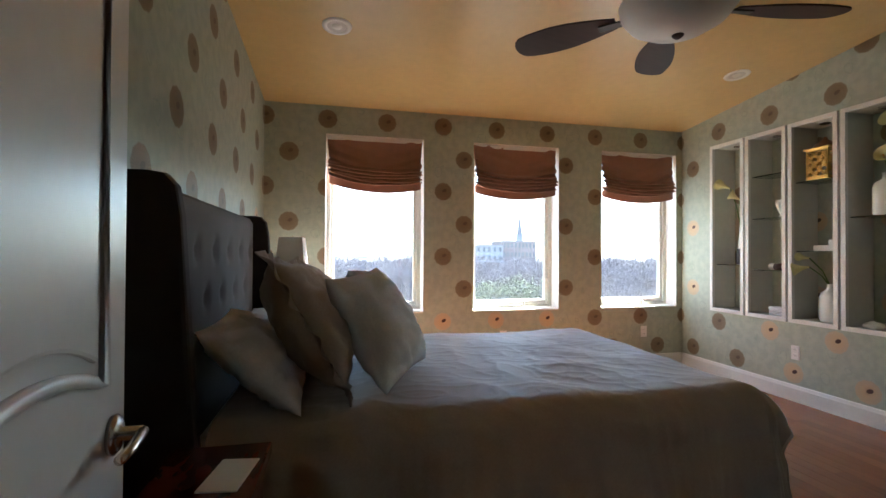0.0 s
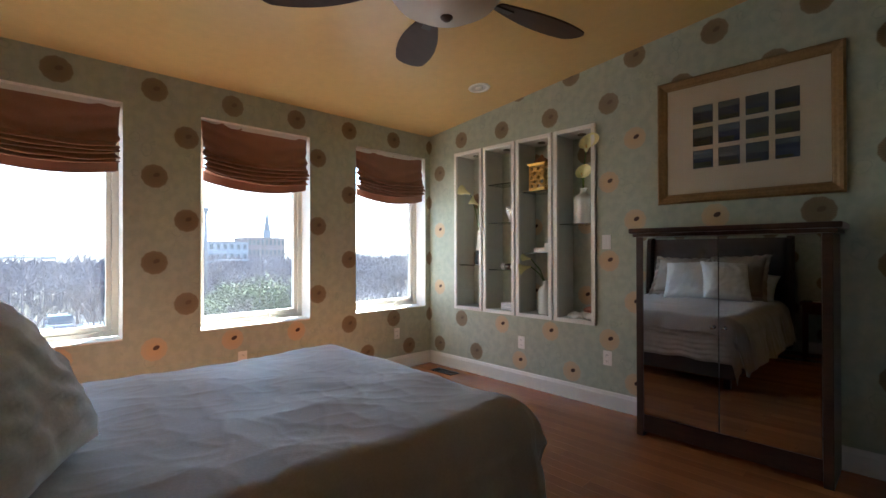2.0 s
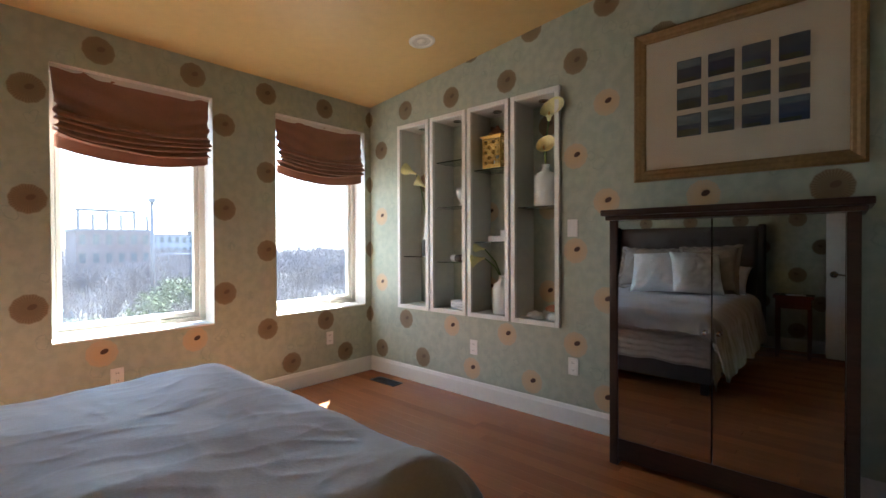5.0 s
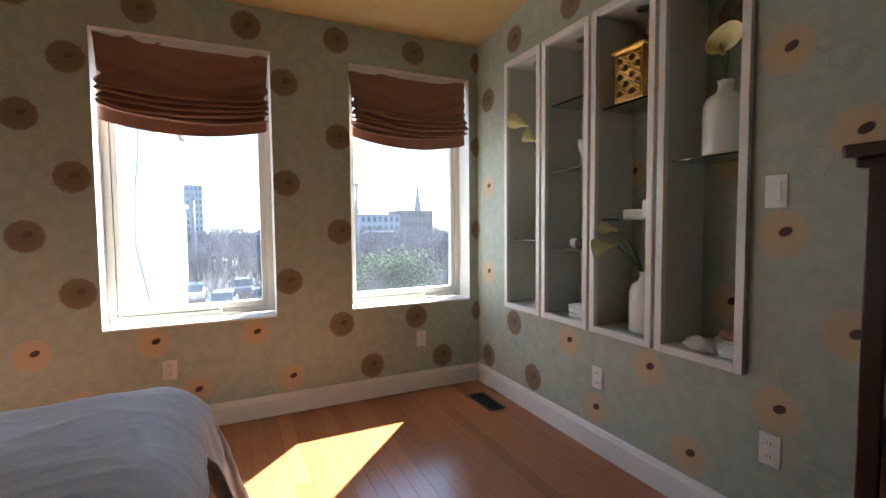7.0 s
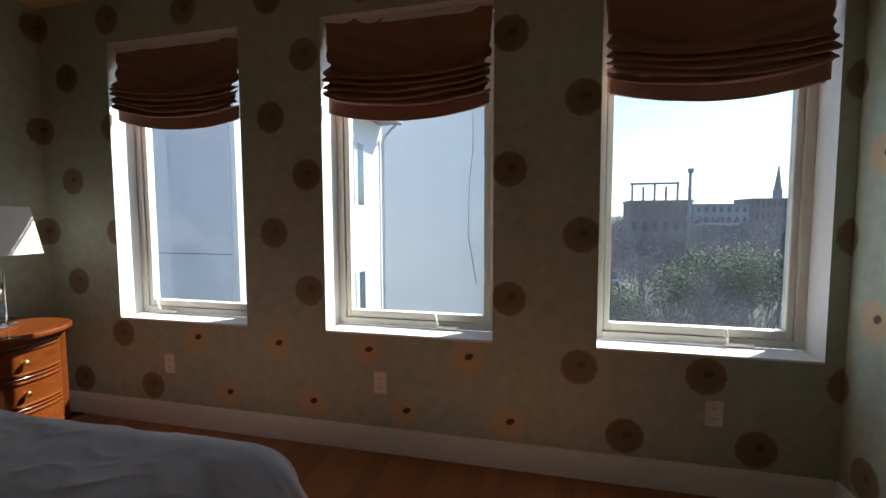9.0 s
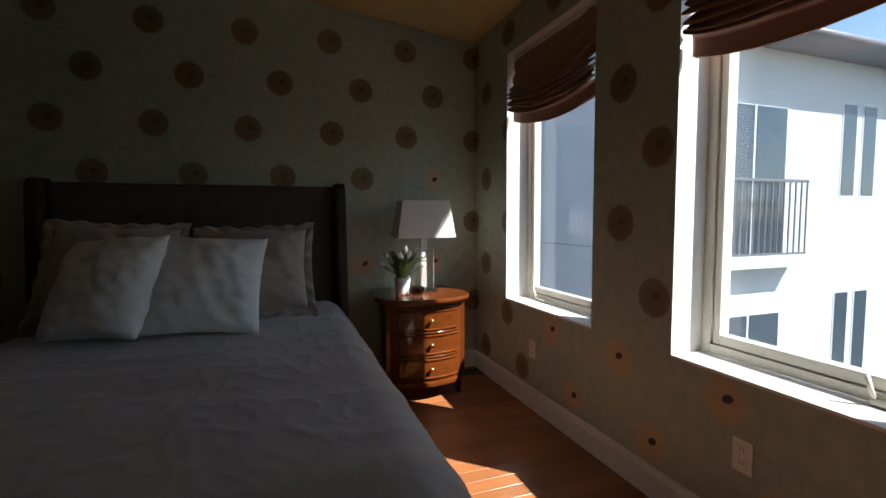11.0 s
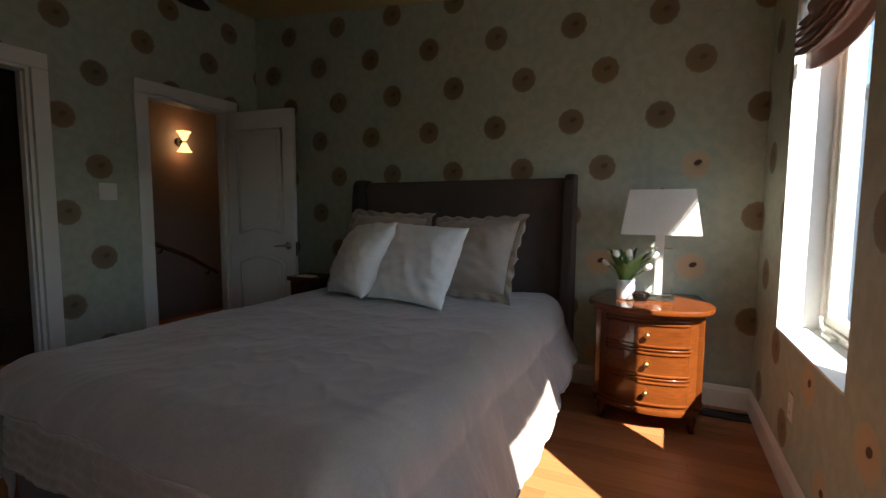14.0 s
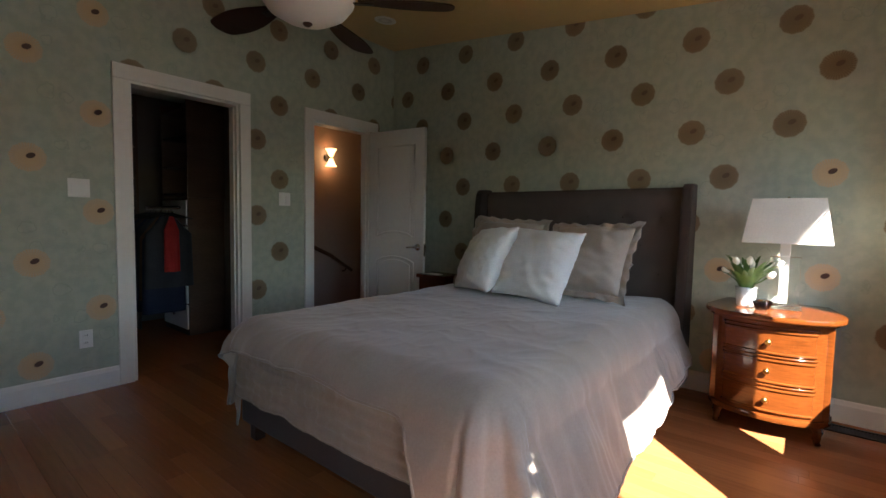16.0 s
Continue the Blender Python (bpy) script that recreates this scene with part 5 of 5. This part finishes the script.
# ---- outside ----
G = -5.0
GROUND = mat("winter_ground", (0.065, 0.058, 0.04), 0.95, grain=0.6, vary=0.45, bump=0.3)
ASPHALT = mat("asphalt", (0.055, 0.055, 0.06), 0.9, grain=3, vary=0.2, bump=0.2)
STUCCO = mat("white_stucco", (0.74, 0.73, 0.70), 0.85, grain=8, vary=0.06, bump=0.2)
GREYWALL = mat("grey_panel", (0.56, 0.56, 0.58), 0.8, grain=6, vary=0.05, bump=0.1)
EAVE = mat("eave_metal", (0.16, 0.15, 0.16), 0.5, grain=10, vary=0.1)
DARKGLASS = mat("dark_glazing", (0.05, 0.07, 0.09), 0.08, grain=3, vary=0.2, bump=0)
# distance haze is mixed into brick and concrete: greyed and tinted bluish
BRICK = mat("hazed_brick", (0.17, 0.125, 0.125), 0.9, grain=2, vary=0.25)
FARGREY = mat("hazed_concrete", (0.22, 0.235, 0.27), 0.9, grain=1, vary=0.2)
BARK = mat("bare_bark", (0.105, 0.085, 0.085), 0.9, grain=20, vary=0.3)
# shrub and woods colours are lightened for haze as well
EVER = mat("evergreen_leaf", (0.07, 0.095, 0.035), 0.8, spec=0.15, grain=6, vary=0.45, bump=0.1)
WOODS = mat("far_twigs", (0.115, 0.10, 0.115), 0.95, grain=1.5, vary=0.4)

structure("ground", box(-1500, -300, G - 0.5, 1500, 2500, G), GROUND, "pale winter field with dry grass", "ground")
structure("road", box(-60, 52, G + 0.004, 120, 58, G + 0.02), ASPHALT, "grey asphalt street across the field", "road")
structure("parking_lot", box(-12, 33, G + 0.004, 9, 49, G + 0.015), ASPHALT, "asphalt parking area", "road")

nb = thing("neighbour_house", "white stucco neighbouring house with dark eaves and windows", "house")
part("shaded_wing", box(-14, 7.2, G, -1.62, 12.39, 3.42), STUCCO, nb)
part("grey_cladding", box(-14, 7.16, G, -1.70, 7.199, 3.40), GREYWALL, nb, "grey panel cladding")
part("panel_joint", box(-14, 7.150, 0.742, -1.70, 7.1595, 0.756), EAVE, nb)
part("eave", box(-14, 6.9, 3.43, -1.18, 12.39, 3.50), EAVE, nb)
part("gutter", tube([(-1.14, 6.9, 3.47), (-1.14, 12.38, 3.47)], 0.06, 10), EAVE, nb)
part("downpipe", tube([(-1.20, 12.30, 3.44), (-1.56, 12.30, 3.1), (-1.56, 12.30, G)], 0.04, 8), GREYWALL, nb)
bm = bmesh.new()
vs = [bm.verts.new(p) for p in ((-14, 6.9, 3.502), (-1.18, 6.9, 3.502), (-1.18, 12.38, 3.502), (-14, 12.38, 3.502), (-7.5, 9.6, 5.0), (-4.5, 9.6, 5.0))]
for f in ((0, 1, 5, 4), (1, 2, 5), (2, 3, 4, 5), (3, 0, 4)):
    bm.faces.new([vs[i] for i in f])
part("roof", bm, EAVE, nb)
for z0, z1 in ((1.46, 2.86), (-1.35, 0.08), (-4.1, -2.7)):
    for y0, y1 in ((10.50, 10.85), (10.97, 11.32)):
        w = part("window", box(-1.66, y0, z0, -1.612, y1, z1), WHITE, nb)
        part("pane", box(-1.618, y0 + 0.03, z0 + 0.04, -1.606, y1 - 0.03, z1 - 0.04), DARKGLASS, w)
for z0, z1 in ((0.62, 2.72), (-2.2, -0.1)):
    w = part("balcony_door", box(-1.66, 8.05, z0, -1.612, 9.35, z1), WHITE, nb)
    for y0 in (8.09, 8.72):
        part("pane", box(-1.618, y0, z0 + 0.06, -1.606, y0 + 0.58, z1 - 0.06), DARKGLASS, w)
    rl = part("balcony_rail", box(-1.42, 7.95, z0 + 1.02, -1.38, 9.45, z0 + 1.06), EAVE, nb)
    part("bottom_bar", box(-1.42, 7.95, z0 + 0.06, -1.38, 9.45, z0 + 0.09), EAVE, rl)
    part("balcony_slab", box(-1.605, 7.9, z0 - 0.1, -1.36, 9.5, z0), STUCCO, nb)
    for i in range(14):
        y = 7.97 + 0.113 * i
        part("baluster", box(-1.408, y - 0.008, z0 + 0.09, -1.392, y + 0.008, z0 + 1.02), EAVE, rl)
tagged(part("hanging_cable", tube([(-0.75, 19.9, 6.2), (-0.75, 19.9, 4.0), (-0.9, 19.9, 2.5), (-0.95, 19.9, 0.5), (-0.6, 19.9, -1.5)], 0.015, 6), EAVE), "thin dark cable hanging down the white wall", "cable")


def far_house(x0, x1, y0, y1, top, material, label, cols, storeys):
    t = thing("apartment_building", label, "building")
    part("wall", box(x0, y0, G, x1, y1, top), material, t)
    part("parapet", box(x0 - 0.2, y0 - 0.2, top, x1 + 0.2, y1 + 0.2, top + 0.35), EAVE, t)
    sw, sh = (x1 - x0) / cols, (top - G) / storeys
    if cols == 1:
        return
    for r in range(storeys):
        for c in range(cols):
            part("window", box(x0 + sw * (c + 0.25), y0 - 0.06, G + sh * (r + 0.3), x0 + sw * (c + 0.72), y0 - 0.02, G + sh * (r + 0.82)), DARKGLASS, t)


far_house(-14, -0.28, 20, 31, 6.0, STUCCO, "plain white end wall of a neighbouring house", 1, 1)
far_house(-10, -1.3, 36, 46, 2.6, STUCCO, "white row house with rows of windows", 6, 3)
far_house(-22, -8.5, 240, 255, 19.7, FARGREY, "grey apartment block on the skyline", 8, 8)
far_house(14.4, 24, 84, 92, 3.4, BRICK, "red-brick ruined building with an open top floor", 6, 3)
far_house(38, 56, 150, 160, 4.2, FARGREY, "low grey building beyond the field", 9, 3)
far_house(67, 82, 180, 195, 6.6, BRICK, "low brick building beyond the field", 9, 3)
far_house(130, 170, 120, 140, 6, FARGREY, "low grey building beyond the field", 9, 3)
t = thing("roof_skeleton", "bare steel frame standing on the brick building", "steel frame", (14.6, 84.2, 3.75))
for i in range(6):
    part("column", box(1.75 * i, 0, 0, 1.75 * i + 0.3, 0.35, 2.6 - 0.35 * (i % 2)), EAVE, t)
part("beam", box(-0.2, 0, 2.605, 7.4, 0.4, 2.95), EAVE, t)
t = thing("church_steeple", "distant pointed church steeple", "steeple", (118, 285, G))
part("tower", box(-1.7, -1.7, 0, 1.7, 1.7, 20), FARGREY, t)
part("spire", lathe([(2.0, 20), (0.1, 34)], 8), EAVE, t)

um = thing("patio_umbrella", "closed red patio umbrella standing in the yard", "umbrella", (-0.45, 29.0, G))
part("pole", tube([(0, 0, 0), (0, 0, 2.5)], 0.03, 8), EAVE, um)
part("canopy", lathe([(0.30, 0.9), (0.26, 1.3), (0.14, 1.9), (0.04, 2.4), (0.0, 2.42)], 12), mat("red_canvas", (0.38, 0.02, 0.025), 0.8), um, "folded red canopy")


def utility_pole(x, y, height, arm):
    t = thing("utility_pole", "dark utility pole with a street-lamp arm", "pole", (x, y, G), "street poles")
    part("pole", tube([(0, 0, 0), (0, 0, height)], 0.24, 10, 0.7), EAVE, t)
    part("lamp_arm", tube([(0, 0, arm), (1.5, 0, arm + 0.4), (4.2, 0, arm + 0.3)], 0.07, 6), FARGREY, t)
    part("lamp_head", box(3.9, -0.2, arm + 0.2, 5.0, 0.2, arm + 0.4, bevel=0.05), FARGREY, t)
    part("cap", box(-0.28, -0.25, height, 0.28, 0.25, height + 0.5, bevel=0.05), EAVE, t)


utility_pole(17.0, 58.5, 11.0, 4.9)
utility_pole(-1.5, 58.6, 9.2, 5.4)


def stick(bm, a, b, r0, r1):
    d = (b - a).normalized()
    s = d.cross(Vector((0.3, 0.5, 0.81))).normalized()
    u = s.cross(d)
    ring = [[bm.verts.new(p + r * (math.cos(q) * s + math.sin(q) * u)) for q in (0, 2.094, 4.189)] for p, r in ((a, r0), (b, r1))]
    for i in range(3):
        bm.faces.new((ring[0][i], ring[0][(i + 1) % 3], ring[1][(i + 1) % 3], ring[1][i]))


def bare_tree(height, seed):
    rnd = random.Random(seed)
    t = thing("bare_tree", "leafless winter tree with fine grey twigs", "tree", (0, 0, G), "bare trees")
    trunk, crown = bmesh.new(), bmesh.new()

    def grow(p, d, length, r, level):
        q = p + d * length
        stick(trunk if level < 2 else crown, p, q, r, r * 0.65)
        if level >= 5:
            return
        for _ in range(3 if level < 4 else 4):
            e = (d + Vector((rnd.uniform(-1, 1), rnd.uniform(-1, 1), rnd.uniform(-0.35, 0.75))) * 0.75).normalized()
            grow(p + d * length * rnd.uniform(0.5, 1.0), e, length * rnd.uniform(0.55, 0.85), r * 0.5, level + 1)

    for _ in range(2):
        grow(Vector((rnd.uniform(-0.3, 0.3), rnd.uniform(-0.3, 0.3), 0)), Vector((rnd.uniform(-0.25, 0.25), rnd.uniform(-0.25, 0.25), 1)).normalized(), height * 0.3, height * 0.022, 0)
    part("trunk", trunk, BARK, t)
    part("crown", crown, BARK, t, "fine bare twigs")
    return t


kinds = [bare_tree(5.0, 31), bare_tree(4.4, 32), bare_tree(5.6, 33)]
spots = [(6, 20), (9, 24), (13, 22), (4, 27), (16, 27), (20, 24), (25, 28), (8, 34), (14, 38), (22, 36), (30, 34), (3.5, 37), (18, 46), (27, 47), (36, 42), (5, 48), (10, 62), (20, 64), (30, 62), (40, 60), (-2, 62), (50, 55), (34, 24), (44, 36), (11, 28), (7, 42), (17, 33), (24, 42), (12, 45), (22, 54), (32, 52), (40, 48), (15, 55), (28, 38), (46, 62), (56, 64)]
rnd = random.Random(4)
for i, (x, y) in enumerate(spots):
    m = Matrix.Translation((x + rnd.uniform(-1, 1), y + rnd.uniform(-1, 1), G)) @ pose(0, 0, 0, 0, 0, rnd.uniform(0, 360))
    if i < 3:
        kinds[i].matrix_basis = m
    else:
        copy_thing(kinds[i % 3], m)


def bush(x, y, w, h, seed, n):
    rnd = random.Random(seed)
    t = thing("evergreen_shrub", "broad glossy evergreen shrub in the yard", "shrub", (x, y, G))
    stems, bm = bmesh.new(), bmesh.new()
    lobes = [(Vector((rnd.uniform(-0.36, 0.36) * w, rnd.uniform(-0.3, 0.3) * w, h * rnd.uniform(0.3, 0.78))), rnd.uniform(0.14, 0.24) * w) for _ in range(13)]
    for c, r in lobes:
        stick(stems, Vector((c.x * 0.2, c.y * 0.2, 0)), c, 0.08, 0.03)
        for _ in range(n):
            d = Vector((rnd.gauss(0, 1), rnd.gauss(0, 1), rnd.gauss(0, 1))).normalized()
            p = c + d * r * rnd.uniform(0.6, 1.08)
            a = Vector((rnd.gauss(0, 1), rnd.gauss(0, 1), rnd.gauss(0, 0.6))).normalized()
            b = a.cross(d).normalized() if a.cross(d).length > 0.05 else Vector((0, 0, 1))
            s = rnd.uniform(0.08, 0.16)
            bm.faces.new([bm.verts.new(p + q) for q in (-a * s, -b * s * 0.45, a * s, b * s * 0.45)])
    part("stems", stems, BARK, t)
    part("foliage", bm, EVER, t, "dense glossy leaves")


bush(11.2, 31.0, 7.6, 4.5, 2, 650)
bush(4.8, 24.0, 4.2, 3.2, 6, 420)
# woods beyond the field
bm = bmesh.new()
rnd = random.Random(8)


def brush(x, y, h, twigs, r):
    """A leafless tree or shrub: a short stem and twigs spreading through a round crown."""
    c = Vector((x, y, G + h * 0.55))
    stick(bm, Vector((x, y, G)), c, r * 2, r)
    for _ in range(twigs):
        d = Vector((rnd.gauss(0, 1), rnd.gauss(0, 0.7), rnd.gauss(0.35, 0.8)))
        d = d.normalized()
        a = c + d * h * rnd.uniform(0.0, 0.22)
        e = (d + Vector((rnd.uniform(-0.6, 0.6), 0, rnd.uniform(-0.1, 0.6)))).normalized()
        stick(bm, a, a + e * h * rnd.uniform(0.14, 0.26), r, r * 0.3)


for i in range(1500):
    x, y = rnd.uniform(-70, 190), rnd.uniform(95, 140)
    brush(x, y, 5.2 + 2.2 * noise.noise((x * 0.05, y * 0.1, 3)) + rnd.uniform(-1, 1), 16, 0.13)
for i in range(800):
    x, y = rnd.uniform(-15, 75), rnd.uniform(60, 81)
    brush(x, y, 4.2 + 2.4 * noise.noise((x * 0.09, y * 0.1, 5)) + rnd.uniform(-1, 1), 22, 0.06)
for i in range(420):
    x, y = rnd.uniform(1, 48), rnd.uniform(20, 58)
    if not (x < 9 and 32 < y < 50):
        brush(x, y, rnd.uniform(1.2, 3.2), 30, 0.028)
tagged(part("far_woods", bm, WOODS), "grey-brown leafless woods and brush across the field", "woods", "", "stuff")
bm = bmesh.new()
for i in range(2600):
    p = Vector((rnd.uniform(-6, 60), rnd.uniform(14, 75), G))
    for _ in range(4):
        stick(bm, p, p + Vector((rnd.uniform(-0.7, 0.7), rnd.uniform(-0.7, 0.7), rnd.uniform(0.5, 1.9))), 0.03, 0.008)
tagged(part("dry_scrub", bm, BARK), "dry leafless scrub across the field", "scrub", "", "stuff")


def car(x, y, turn, colour):
    paint = mat("car_paint", colour, 0.25, grain=4, vary=0.03, bump=0)
    t = thing("car", "parked car on the asphalt lot", "car", (x, y, G + 0.016), "parked cars", turn)
    part("body", smooth(box(-2.1, -0.85, 0.28, 2.1, 0.85, 0.82, bevel=0.14)), paint, t)
    c = box(-1.35, -0.74, 0.80, 1.0, 0.74, 1.42, bevel=0.12)
    for v in c.verts:
        if v.co.z > 1.1:
            v.co.x = v.co.x * 0.72 - 0.05
    part("cabin", c, DARKGLASS, t)
    for sx in (-1.3, 1.3):
        for sy in (-0.8, 0.8):
            part("wheel", moved(lathe([(0, -0.1), (0.26, -0.1), (0.32, -0.06), (0.32, 0.06), (0.26, 0.1), (0, 0.1)], 16), Matrix.Translation((sx, sy, 0.32)) @ pose(0, 0, 0, 90)), BLACK, t)


for x, y, a, c in ((1.5, 38, 85, (0.5, 0.5, 0.52)), (4.2, 38.4, 88, (0.3, 0.02, 0.02)), (6.8, 44, 92, (0.08, 0.09, 0.12)), (-0.8, 44, 90, (0.55, 0.55, 0.53)), (3.0, 46, 91, (0.12, 0.14, 0.2))):
    car(x, y, a, c)

# ---- floor boards ----
W = 0.0825
rnd = random.Random(11)
meshes = {}
boards = 0
x = WX
while x < EX - 0.01:
    w = min(W, EX - x)
    y = SY - 0.12
    first = rnd.uniform(0.3, 1.2)
    while y < NY - 0.005:
        n = min(first if y == SY - 0.12 else rnd.choice((0.7, 0.95, 1.2, 1.5)), NY - y)
        if NY - y - n < 0.25:
            n = NY - y
        key = (round(w, 4), round(n, 3))
        if key not in meshes:
            g = 0.0003
            b = box(g, g, -0.0115, w - g, n - g, 0.0)
            bmesh.ops.bevel(b, geom=[e for e in b.edges if e.verts[0].co.z > -0.001 and e.verts[1].co.z > -0.001], offset=0.0007, segments=1, affect="EDGES")
            meshes[key] = mesh_of("plank", b, PLANK)
        ob = new("plank", meshes[key])
        ob.location = (x, y, 0)
        ob.parent = floor
        y += n
        boards += 1
    x += W
structure("hall_floor", box(-1.4, -1.2, -0.0118, 0.6, 0.042, -0.001), PLANK, "wooden hall floor", "floor")
structure("closet_floor", box(0.78, -1.8, -0.0118, 2.52, 0.042, -0.001), PLANK, "wooden closet floor", "floor")
